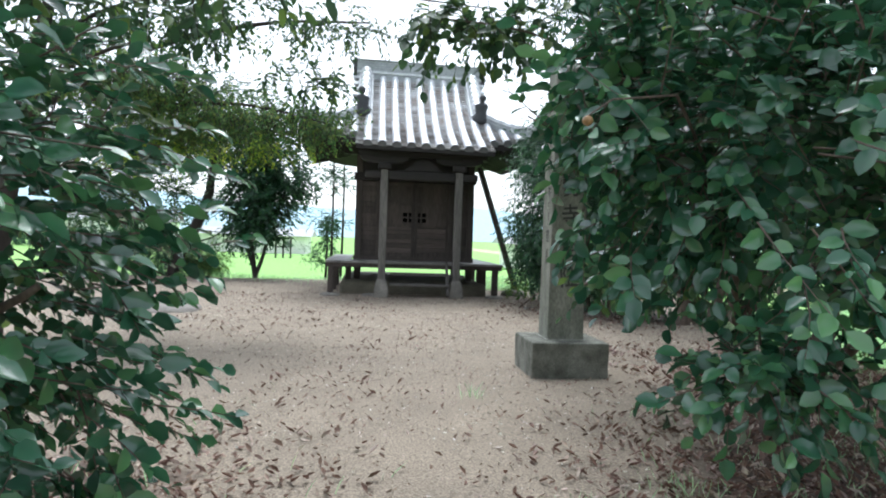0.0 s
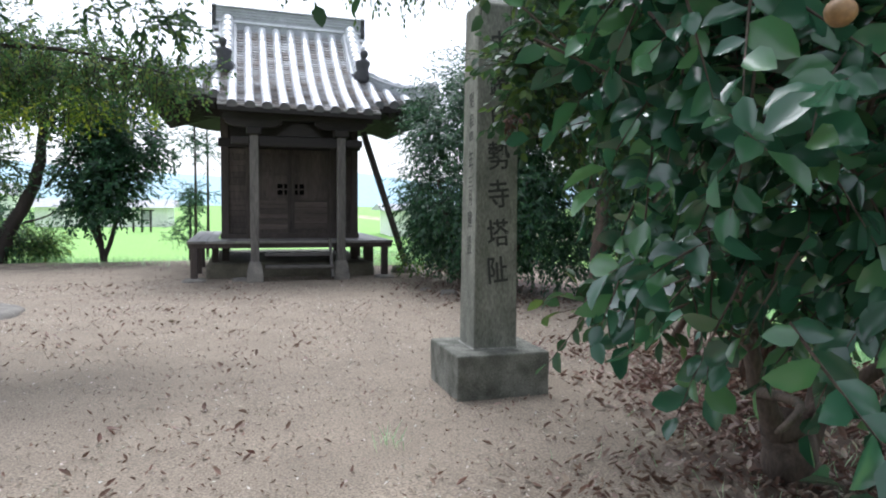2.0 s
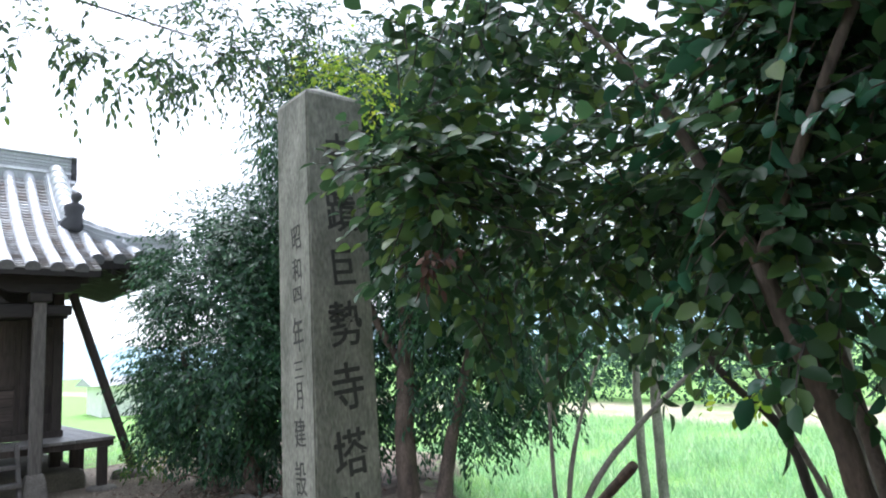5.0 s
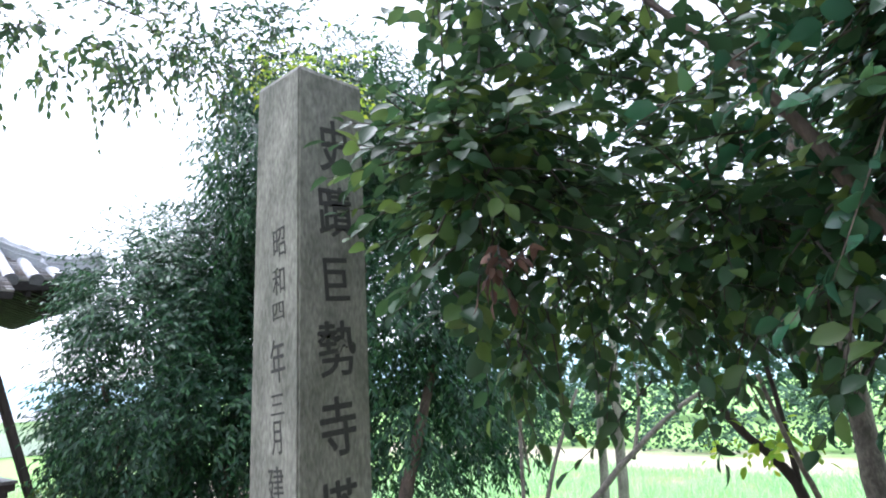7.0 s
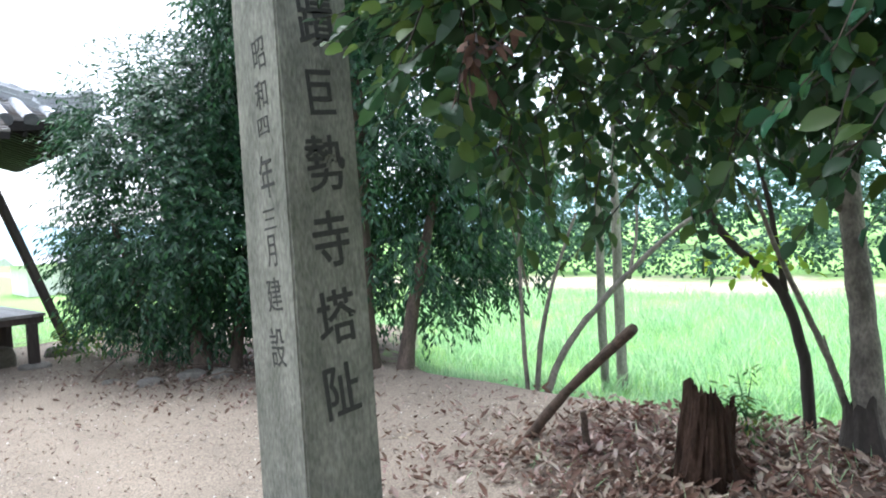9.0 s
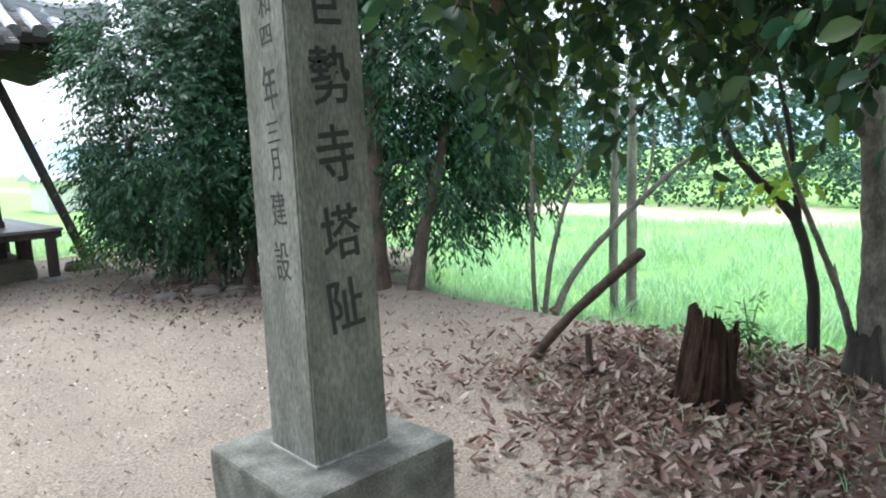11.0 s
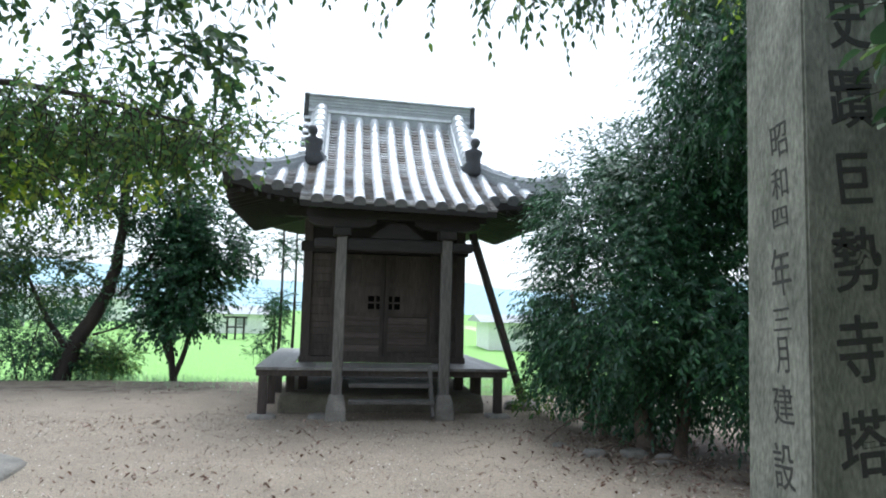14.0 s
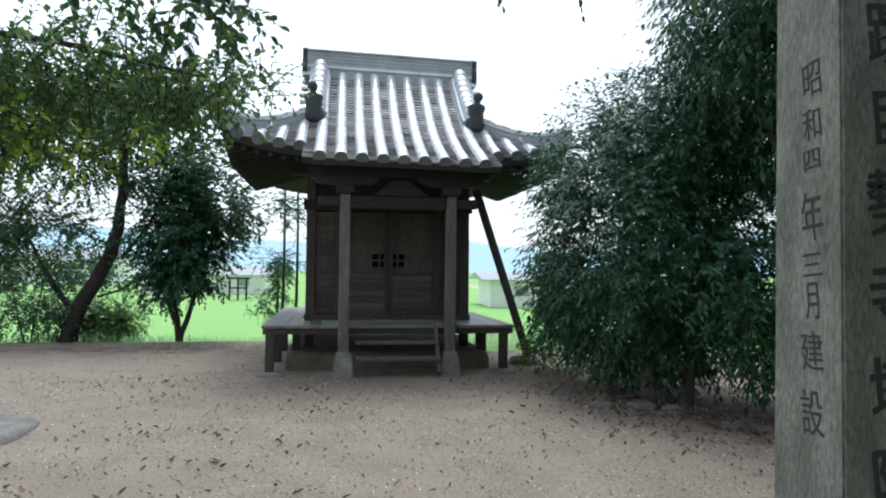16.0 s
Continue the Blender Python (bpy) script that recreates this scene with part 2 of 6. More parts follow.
def tube_mesh(name, runs, sides=7):
    """One mesh of tapered tubes; a run is a list of (point, radius)."""
    vs, fs = [], []
    for run in runs:
        pts = [Vector(p) for p, _ in run]
        start = len(vs)
        for i, (p, r) in enumerate(run):
            d = (pts[min(i + 1, len(pts) - 1)] - pts[max(i - 1, 0)]).normalized()
            u = d.cross(Vector((0.31, 0.93, 0.2))).normalized()
            w = d.cross(u)
            for k in range(sides):
                a = 2 * math.pi * k / sides
                vs.append(Vector(p) + (u * math.cos(a) + w * math.sin(a)) * r)
        for i in range(len(run) - 1):
            for k in range(sides):
                a, b = start + i * sides + k, start + i * sides + (k + 1) % sides
                fs.append((a, b, b + sides, a + sides))
        fs.append(tuple(range(start + (len(run) - 1) * sides, start + len(run) * sides)))
        fs.append(tuple(range(start + sides - 1, start - 1, -1)))
    me = bpy.data.meshes.new(name)
    me.from_pydata([tuple(v) for v in vs], [], fs)
    return me


def bent(points, r0, r1, rng, steps=6, wobble=0.05):
    """A smooth run through the points, tapering from r0 to r1, with small bends and swellings."""
    pts = [Vector(p) for p in points]
    out = []
    n = len(pts) - 1
    for i in range(n * steps + 1):
        s = i / steps
        k = min(int(s), n - 1)
        f = s - k
        p0, p1, p2, p3 = pts[max(k - 1, 0)], pts[k], pts[k + 1], pts[min(k + 2, n)]
        p = 0.5 * ((2 * p1) + (p2 - p0) * f + (2 * p0 - 5 * p1 + 4 * p2 - p3) * f * f + (3 * p1 - p0 - 3 * p2 + p3) * f ** 3)
        t = i / (n * steps)
        if 0 < i < n * steps:
            p = p + Vector((rng.uniform(-1, 1), rng.uniform(-1, 1), rng.uniform(-0.4, 0.4))) * wobble * r0
        out.append((p, (r0 + (r1 - r0) * t) * rng.uniform(0.92, 1.08)))
    return out


def leaf_cloud(name, places, along, up, size, shape="oval", aspect=0.45, fold=0.18, curl=0.15):
    """Leaves, one small folded blade each: numpy arrays of base points, directions, facing and lengths."""
    prof = {"oval": [(0.0, 0.0), (0.28, 0.42), (0.62, 0.46), (0.86, 0.24), (1.0, 0.0)],
            "long": [(0.0, 0.0), (0.35, 0.5), (0.75, 0.34), (1.0, 0.0)],
            "small": [(0.0, 0.0), (0.5, 0.5), (1.0, 0.0)],
            "blade": [(0.0, 0.35), (0.5, 0.4), (1.0, 0.0)]}[shape]
    a = along / np.maximum(1e-6, np.linalg.norm(along, axis=1, keepdims=True))
    s = np.cross(a, up)
    s /= np.maximum(1e-6, np.linalg.norm(s, axis=1, keepdims=True))
    u = np.cross(s, a)
    n = len(places)
    L = size[:, None]
    cols, faces, prev = [], [], None
    for t, w in prof:
        mid = places + a * L * t - u * L * curl * t * t
        if w == 0:
            cols.append(mid)
            cur = (len(cols) - 1,)
        else:
            off = s * L * w * aspect
            lift = u * L * w * aspect * fold * 2
            cols += [mid + off + lift, mid, mid - off + lift]
            cur = (len(cols) - 3, len(cols) - 2, len(cols) - 1)
        if prev is not None:
            if len(prev) == 1 and len(cur) == 3:
                faces += [(prev[0], cur[1], cur[0]), (prev[0], cur[2], cur[1])]
            elif len(prev) == 3 and len(cur) == 3:
                faces += [(prev[0], prev[1], cur[1], cur[0]), (prev[1], prev[2], cur[2], cur[1])]
            else:
                faces += [(prev[0], prev[1], cur[0]), (prev[1], prev[2], cur[0])]
        prev = cur
    k = len(cols)
    verts = np.stack(cols, axis=1).reshape(-1, 3)
    loops, sizes = [], []
    base = (np.arange(n) * k)[:, None]
    quad = [f for f in faces if len(f) == 4]
    tri = [f for f in faces if len(f) == 3]
    idx, tot = [], []
    for group in (quad, tri):
        if group:
            g = np.array(group).reshape(1, -1) + base
            idx.append(g.reshape(-1))
            tot.append(np.full(n * len(group), len(group[0])))
    idx, tot = np.concatenate(idx), np.concatenate(tot)
    me = bpy.data.meshes.new(name)
    me.vertices.add(len(verts))
    me.vertices.foreach_set("co", verts.astype(np.float32).ravel())
    me.loops.add(len(idx))
    me.loops.foreach_set("vertex_index", idx.astype(np.int32))
    me.polygons.add(len(tot))
    starts = np.concatenate(([0], np.cumsum(tot)[:-1])).astype(np.int32)
    me.polygons.foreach_set("loop_start", starts)
    me.polygons.foreach_set("use_smooth", np.ones(len(tot), dtype=bool))
    me.update(calc_edges=True)
    me.validate()
    return me


def sprays(rng, blobs, count, keep=None, gap=0.0, gap_scale=1.0, shell=0.55, droop=0.2):
    """Places and outward ways of twigs in a crown made of ellipsoids (centre, radii)."""
    vol = [r[0] * r[1] * r[2] for _, r in blobs]
    pick = np.cumsum(vol) / sum(vol)
    out = []
    tries = 0
    while len(out) < count and tries < count * 30:
        tries += 1
        c, r = blobs[int(np.searchsorted(pick, rng.random()))]
        v = Vector((rng.gauss(0, 1), rng.gauss(0, 1), rng.gauss(0, 1))).normalized()
        rad = shell + (1 - shell) * rng.random() if rng.random() < 0.75 else rng.random() ** 0.4
        p = Vector((c[0] + v.x * r[0] * rad, c[1] + v.y * r[1] * rad, c[2] + v.z * r[2] * rad))
        if gap and noise.noise(p * gap_scale) < -0.5 + gap:
            continue
        if keep and not keep(p):
            continue
        d = Vector((v.x / r[0], v.y / r[1], v.z / r[2])).normalized()
        d = (d + Vector((rng.uniform(-0.6, 0.6), rng.uniform(-0.6, 0.6), rng.uniform(-0.5, 0.4) - droop))).normalized()
        out.append((p, d))
    return out


def foliage(tree, rng, spots, mat, length=0.09, per=8, twig=0.32, shape="oval", aspect=0.45, droop=0.25, name="crown", bark=None, flat=0.5, kind="stuff", hang=0.0):
    """Twigs with alternate leaves: two parts of a tree, the leaves and their twigs."""
    P, A, U, S, runs = [], [], [], [], []
    o = tree.location
    for p, d in spots:
        q = p - o
        side = d.cross(Vector((0, 0, 1)))
        side = side.normalized() if side.length > 0.05 else Vector((1, 0, 0))
        L = twig * rng.uniform(0.6, 1.25)
        bend = Vector((rng.uniform(-0.3, 0.3), rng.uniform(-0.3, 0.3), -droop * rng.random()))
        run = []
        for i in range(per):
            s = (i + 0.5) / per
            at = q + d * L * (s - 0.5) + bend * L * s * s * 0.6
            if i % 3 == 0 or i == per - 1:
                run.append((at, 0.0035 * (1.3 - s)))
            sg = 1 if i % 2 else -1
            al = d * (0.25 + 0.5 * s) + side * sg * rng.uniform(0.5, 1.1) * (1.1 - 0.7 * s) + Vector((rng.uniform(-0.3, 0.3), rng.uniform(-0.3, 0.3), rng.uniform(-0.5, 0.2) - hang))
            up = Vector((rng.uniform(-1, 1), rng.uniform(-1, 1), rng.uniform(-0.3, 0.5))) * 0.7 + d * (1.1 - flat) + Vector((0, 0, 0.35 + flat * 0.7))
            P.append(at)
            A.append(al)
            U.append(up)
            S.append(length * rng.uniform(0.6, 1.2))
        if len(run) > 1:
            runs.append(run)
    me = leaf_cloud(name, np.array([tuple(v) for v in P]), np.array([tuple(v) for v in A]), np.array([tuple(v) for v in U]), np.array(S), shape, aspect)
    tagged(mesh_part(name, me, mat, tree), kind=kind)
    if bark:
        tagged(mesh_part("twigwork", tube_mesh("twigwork", runs, 3), bark, tree), kind="stuff")


def leaf_pieces(tree, rng, spots, mat, length=0.1, per=6, twig=0.36):
    """Single leaves, each an object on one shared mesh, along twigs."""
    prof = [(0.0, 0.03), (0.12, 0.20), (0.3, 0.38), (0.5, 0.45), (0.7, 0.40), (0.86, 0.24), (0.96, 0.09), (1.0, 0.0)]
    vs, fs = [], []
    for t, w in prof:
        z = -0.16 * t * t
        vs += [(-w * 0.5, t, z + w * 0.16), (0, t, z), (w * 0.5, t, z + w * 0.16)]
    for i in range(len(prof) - 1):
        for k in (0, 1):
            p = i * 3 + k
            fs.append((p, p + 1, p + 4, p + 3))
    me = bpy.data.meshes.new("leaf")
    me.from_pydata(vs, [], fs)
    me.polygons.foreach_set("use_smooth", [True] * len(fs))
    me.materials.append(mat)
    runs = []
    for p, d in spots:
        q = p - tree.location
        side = d.cross(Vector((0, 0, 1))).normalized()
        L = twig * rng.uniform(0.7, 1.2)
        runs.append([(q - d * L * 0.6, 0.004), (q, 0.003), (q + d * L * 0.5, 0.002)])
        for i in range(per):
            s = (i + 0.5) / per
            a = (d * (0.25 + 0.6 * s) + side * (1 if i % 2 else -1) * rng.uniform(0.5, 1.0) * (1.1 - 0.7 * s) + Vector((rng.uniform(-0.3, 0.3), rng.uniform(-0.3, 0.3), rng.uniform(-0.5, 0.15)))).normalized()
            up = (Vector((rng.uniform(-0.5, 0.5), rng.uniform(-0.5, 0.5), 0.7)) + d * 0.5)
            sx = a.cross(up).normalized()
            m = Matrix((sx, a, sx.cross(a))).transposed().to_4x4()
            k = length * rng.uniform(0.7, 1.2)
            ob = new("leaf", me)
            ob.parent = tree
            ob.matrix_basis = Matrix.Translation(q + d * L * (s - 0.5)) @ m @ Matrix.Diagonal((k, k, k, 1))
    tagged(mesh_part("twigwork", tube_mesh("twigwork", runs, 4), BARK, tree), kind="stuff")


def limbs(tree, rng, runs, bark, name="limb"):
    """Each run: points, thick radius, thin radius. The first is the trunk."""
    for i, (pts, r0, r1) in enumerate(runs):
        local = [Vector(p) - tree.location for p in pts]
        me = tube_mesh(name, [bent(local, r0, r1, rng, 6, 0.12)], 9)
        mesh_part("trunk" if i == 0 else name, me, bark, tree, smooth=True)


# ---- ground ----


def terrace_edge(x, y):
    """Metres inside (positive) or outside (negative) the rim of the raised terrace."""
    wob = 0.25 * noise.noise(Vector((x * 0.5, y * 0.5, 3.0)))
    right = 4.75 + 1.3 * (1 + math.tanh((y - 11.3) * 0.8)) - x
    back = 21.0 - y
    left = x + 16.0
    front = y + 14.0
    return min(right, back, left, front) + wob


def ground_z(x, y):
    e = terrace_edge(x, y)
    slope = -0.035 * (6 - y) if y < 6 else -0.009 * (min(y, 16) - 6)
    soft = 0.05 * noise.noise(Vector((x * 0.35, y * 0.35, 0))) + 0.006 * noise.noise(Vector((x * 2.3, y * 2.3, 1)))
    berm = 0.10 * math.exp(-((e - 0.5) / 0.6) ** 2) if e < 2 and x > 2 else 0
    top = max(slope, -0.22) + soft + berm
    f = min(1, max(0, (e + 1.2) / 1.5))
    f = f * f * (3 - 2 * f)
    return -0.62 + (top + 0.62) * f + (0.05 * noise.noise(Vector((x * 0.8, y * 0.8, 5))) if f < 1 else 0)


def build_ground():
    def axis(lo, hi, step, far):
        fine = list(np.arange(lo, hi + 1e-6, step))
        g, s = [], step
        while lo - sum(g) > -far:
            s *= 1.35
            g.append(s)
        down = list(np.cumsum(g))
        return [lo - d for d in reversed(down)] + fine + [hi + d for d in down]
    xs, ys = axis(-8.0, 9.0, 0.16, 900), axis(-2.0, 24.0, 0.16, 900)
    vs, mould, grass, dry = [], [], [], []
    for y in ys:
        for x in xs:
            vs.append((x, y, ground_z(x, y)))
            e = terrace_edge(x, y)
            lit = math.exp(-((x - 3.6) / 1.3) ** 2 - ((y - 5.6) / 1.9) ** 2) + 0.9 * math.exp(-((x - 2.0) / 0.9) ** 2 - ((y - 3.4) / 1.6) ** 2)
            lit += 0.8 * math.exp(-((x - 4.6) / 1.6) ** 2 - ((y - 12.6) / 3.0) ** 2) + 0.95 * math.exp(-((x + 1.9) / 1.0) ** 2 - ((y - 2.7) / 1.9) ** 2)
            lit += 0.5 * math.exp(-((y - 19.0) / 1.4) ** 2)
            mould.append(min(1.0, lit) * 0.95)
            grass.append(1.0 if e < -0.1 else (0.42 if e < 0.45 and y > 10 else 0.62 if x > 1.6 and y > 18.6 else 0.0))
            far_strip = 16.5 < x < 21 and y > -5
            dry.append(0.62 if far_strip else 0.0)
    w = len(xs)
    fs = [(j * w + i, j * w + i + 1, (j + 1) * w + i + 1, (j + 1) * w + i) for j in range(len(ys) - 1) for i in range(w - 1)]
    me = bpy.data.meshes.new("ground")
    me.from_pydata(vs, [], fs)
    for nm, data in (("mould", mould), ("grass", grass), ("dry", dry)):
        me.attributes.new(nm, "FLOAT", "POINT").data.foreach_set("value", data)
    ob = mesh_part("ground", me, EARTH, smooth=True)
    tagged(ob, "pale sandy earth terrace falling to green paddy fields", "ground", kind="structure")


build_ground()

# ---- stone marker pillar ----


def stone_marker():
    px0, px1, py0, py1 = 1.2, 1.555, 6.5, 6.845
    pillar = thing("stone_marker", (1.378, 6.67, 0), "tall square grey granite marker carved with large characters on plinth", "monument")
    o = pillar.location

    def rel(x, y, z):
        return (x - o.x, y - o.y, z - o.z)
    bm = bmesh.new()
    box(bm, *rel(1.003, 6.306, -0.12), *rel(1.746, 7.02, 0.328), bevel=0.018)
    bmesh.ops.subdivide_edges(bm, edges=[e for e in bm.edges if e.calc_length() > 0.2], cuts=6, use_grid_fill=True)
    for v in bm.verts:
        v.co += v.co.normalized() * 0.008 * noise.noise(v.co * 6)
    part("plinth", bm, PLINTH, pillar, "weathered blackish stone block plinth")
    bm = boxed(*rel(px0 - 0.008, py0 - 0.008, 0.32), *rel(px1 + 0.008, py1 + 0.008, 0.338), bevel=0.005)
    part("mortar_joint", bm, MORTAR, pillar, "pale mortar line round the foot")
    bm = bmesh.new()
    ring = []
    for z, g in ((0.325, 0.0), (2.935, 0.018), (2.955, 0.028)):
        ring.append([bm.verts.new(rel(x, y, z)) for x, y in ((px0 + g, py0 + g), (px1 - g, py0 + g), (px1 - g, py1 - g), (px0 + g, py1 - g))])
    top = bm.verts.new(rel((px0 + px1) / 2, (py0 + py1) / 2, 3.04))
    for a, b in zip(ring, ring[1:]):
        for i in range(4):
            bm.faces.new((a[i], a[(i + 1) % 4], b[(i + 1) % 4], b[i]))
    for i in range(4):
        bm.faces.new((ring[-1][i], ring[-1][(i + 1) % 4], top))
    bm.faces.new(ring[0][::-1])
    uprights = [e for e in bm.edges if abs(e.verts[0].co.z - e.verts[1].co.z) > 1]
    bmesh.ops.bevel(bm, geom=uprights, offset=0.008, segments=2, affect="EDGES")
    shaft = part("shaft", bm, GRANITE, pillar, "grey-green speckled granite shaft with a low pyramid top")

    def glyph(text, place, turn, width, height, weight):
        c = bpy.data.curves.new("character", "FONT")
        c.body = text
        c.align_x, c.align_y = "CENTER", "CENTER"
        c.size = 1.0
        c.offset = weight
        c.extrude = 0.004
        c.resolution_u = 3
        c.materials.append(INK)
        ob = new("character", c)
        ob.parent = shaft
        bpy.context.view_layer.update()
        mid = sum((Vector(q) for q in ob.bound_box), Vector()) / 8
        ob.matrix_basis = Matrix.Translation(rel(*place)) @ turn @ Matrix.Diagonal((width, height, 0.3, 1)) @ Matrix.Translation((-mid.x, -mid.y, 0))
    front = pose(0, 0, 0, 90, 0, 0) @ pose(0, 0, 0, 0, 0, 5)
    for ch, z, w, h in (("史", 2.64, 0.165, 0.235), ("蹟", 2.36, 0.175, 0.22), ("巨", 2.085, 0.15, 0.20), ("勢", 1.815, 0.185, 0.225), ("寺", 1.525, 0.18, 0.235), ("塔", 1.225, 0.185, 0.225), ("阯", 0.94, 0.175, 0.225)):
        glyph(ch, (1.387, py0 + 0.018 * (z - 0.325) / 2.63 - 0.0005, z), front, w, h, 0.007)
        glyph(ch, (1.391, py0 + 0.018 * (z - 0.325) / 2.63 - 0.0009, z + 0.002), front, w, h, 0.007)
    side = pose(0, 0, 0, 90, 0, -90) @ pose(0, 0, 0, 0, 0, 6)
    for ch, z, w, h in (("昭", 2.237, 0.105, 0.135), ("和", 2.084, 0.10, 0.12), ("四", 1.965, 0.10, 0.085), ("年", 1.777, 0.115, 0.18), ("三", 1.614, 0.11, 0.10), ("月", 1.494, 0.085, 0.14), ("建", 1.327, 0.115, 0.14), ("設", 1.126, 0.115, 0.165)):
        glyph(ch, (px0 + 0.018 * (z - 0.325) / 2.63 - 0.0005, 6.645, z), side, w * 0.95, h, 0.0)


stone_marker()

# ---- shrine hall ----
CX, RIDGE_Y, HALF, KOHAI = 0.675, 17.80, 2.72, 3.2
EAVE_Z, RISE = 3.42, 1.98


def roof_fall(d):
    """Height of the curved roof slope d metres out from the ridge line."""
    t = 1 - d / HALF
    return EAVE_Z + RISE * (0.6 * t + 0.4 * t * abs(t))


def roof_z(x, d):
    """Front slope at x from the middle and d out, with corners swept up."""
    lift = 0.17 * max(0, (abs(x) - 1.45) / 1.1) ** 2 * max(0, d / HALF) ** 3
    return roof_fall(d) + lift


def shrine_hall():
    hall = thing("shrine_hall", (CX, RIDGE_Y, -0.15), "small weathered dark timber shrine hall with a grey tiled hip-and-gable roof", "shrine")
    o = hall.location

    def rel(x, y, z):
        return (x - o.x, y - o.y, z - o.z)

    def bx(name, x0, y0, z0, x1, y1, z1, mat, parent=hall, bevel=0.006, label=""):
        return part(name, boxed(*rel(x0, y0, z0), *rel(x1, y1, z1), bevel=bevel), mat, parent, label)

    bx0, bx1, by0, by1 = -0.815, 2.035, 16.37, 19.22
    # kamebara mound and floor
    bm = boxed(*rel(-1.12, 15.75, -0.3), *rel(2.32, 19.8, 0.24), bevel=0.16)
    bmesh.ops.subdivide_edges(bm, edges=list(bm.edges), cuts=2)
    for v in bm.verts:
        v.co += Vector((0.03, 0.03, 0.03)) * noise.noise(v.co * 2)
    part("earthen_base", bm, LIMEMOUND, hall, "low rounded earthen base under the floor", smooth=True)
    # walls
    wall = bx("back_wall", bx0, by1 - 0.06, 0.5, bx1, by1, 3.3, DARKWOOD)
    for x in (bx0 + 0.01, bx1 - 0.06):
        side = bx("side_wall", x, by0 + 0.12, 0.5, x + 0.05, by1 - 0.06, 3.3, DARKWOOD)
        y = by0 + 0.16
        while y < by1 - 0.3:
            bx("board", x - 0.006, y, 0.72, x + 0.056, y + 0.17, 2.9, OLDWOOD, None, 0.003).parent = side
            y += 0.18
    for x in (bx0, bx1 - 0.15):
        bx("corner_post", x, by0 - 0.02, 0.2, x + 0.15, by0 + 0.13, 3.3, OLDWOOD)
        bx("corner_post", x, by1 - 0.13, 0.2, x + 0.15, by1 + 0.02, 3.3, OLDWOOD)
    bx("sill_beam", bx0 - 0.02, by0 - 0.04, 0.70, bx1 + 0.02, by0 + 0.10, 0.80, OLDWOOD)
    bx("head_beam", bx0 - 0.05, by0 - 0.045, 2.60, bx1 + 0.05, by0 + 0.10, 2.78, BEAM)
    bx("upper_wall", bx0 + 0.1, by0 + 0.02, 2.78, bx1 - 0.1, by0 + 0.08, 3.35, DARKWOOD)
    # front: side panels of boards and the double door
    seam, leaf_w = 0.605, 0.83
    rng = random.Random(4)
    for a, b in ((bx0 + 0.15, seam - leaf_w - 0.09), (seam + leaf_w + 0.09, bx1 - 0.15)):
        panel = bx("front_panel", a, by0 + 0.05, 0.8, b, by0 + 0.09, 2.6, DARKWOOD)
        z = 0.81
        while z < 2.55:
            h = rng.uniform(0.10, 0.15)
            # Darker timber than the door boards: eave shade put into the colour.
            bx("board", a, by0 + 0.02, z, b, by0 + 0.048, min(z + h, 2.59), OLDWOOD, None, 0.004).parent = panel
            z += h + 0.008
    for x in (seam - leaf_w - 0.09, seam + leaf_w):
        bx("door_jamb", x, by0 - 0.01, 0.8, x + 0.09, by0 + 0.10, 2.6, OLDWOOD)
    for sg in (-1, 1):
        a, b = sorted((seam + sg * 0.006, seam + sg * leaf_w))
        door = bx("door", a, by0 + 0.055, 0.8, b, by0 + 0.085, 2.58, DARKWOOD, label="closed board door with a small square lattice window")
        for x0, x1, z0, z1 in ((a, a + 0.07, 0.8, 2.58), (b - 0.07, b, 0.8, 2.58), (a + 0.07, b - 0.07, 0.8, 0.88), (a + 0.07, b - 0.07, 1.50, 1.56), (a + 0.07, b - 0.07, 2.02, 2.09), (a + 0.07, b - 0.07, 2.5, 2.58)):
            bx("rail", x0, by0 + 0.02, z0, x1, by0 + 0.056, z1, OLDWOOD, None, 0.004).parent = door
        z = 0.885
        while z < 1.48:
            h = rng.uniform(0.085, 0.13)
            bx("board", a + 0.07, by0 + 0.03, z, b - 0.07, by0 + 0.054, min(z + h, 1.498), BOARD, None, 0.004).parent = door
            z += h + 0.007
        wx0, wx1 = ((0.32, 0.575) if sg < 0 else (0.645, 0.885))
        for x0, x1 in ((a + 0.07, wx0), (wx1, b - 0.07)):
            bx("board", x0, by0 + 0.034, 1.56, x1, by0 + 0.054, 2.02, OLDWOOD, None, 0.003).parent = door
        for z0, z1 in ((1.56, 1.625), (1.855, 2.02)):
            bx("board", wx0, by0 + 0.035, z0, wx1, by0 + 0.054, z1, OLDWOOD, None, 0.003).parent = door
        mid = (wx0 + wx1) / 2
        bx("lattice_bar", mid - 0.016, by0 + 0.025, 1.61, mid + 0.016, by0 + 0.054, 1.87, OLDWOOD, None, 0.003).parent = door
        bx("lattice_bar", wx0 - 0.01, by0 + 0.027, 1.725, wx1 + 0.01, by0 + 0.054, 1.757, OLDWOOD, None, 0.003).parent = door
        # Thin black sheet standing in for the shade behind the lattice.
        bx("window_shade_sheet", wx0 - 0.002, by0 + 0.0545, 1.62, wx1 + 0.002, by0 + 0.056, 1.86, WINDOWSHADE, None, 0).parent = door
        for k in range(4):
            w = (b - a - 0.14) / 4
            bx("board", a + 0.07 + k * w, by0 + 0.034, 2.09, a + 0.066 + (k + 1) * w, by0 + 0.054, 2.5, OLDWOOD, None, 0.003).parent = door
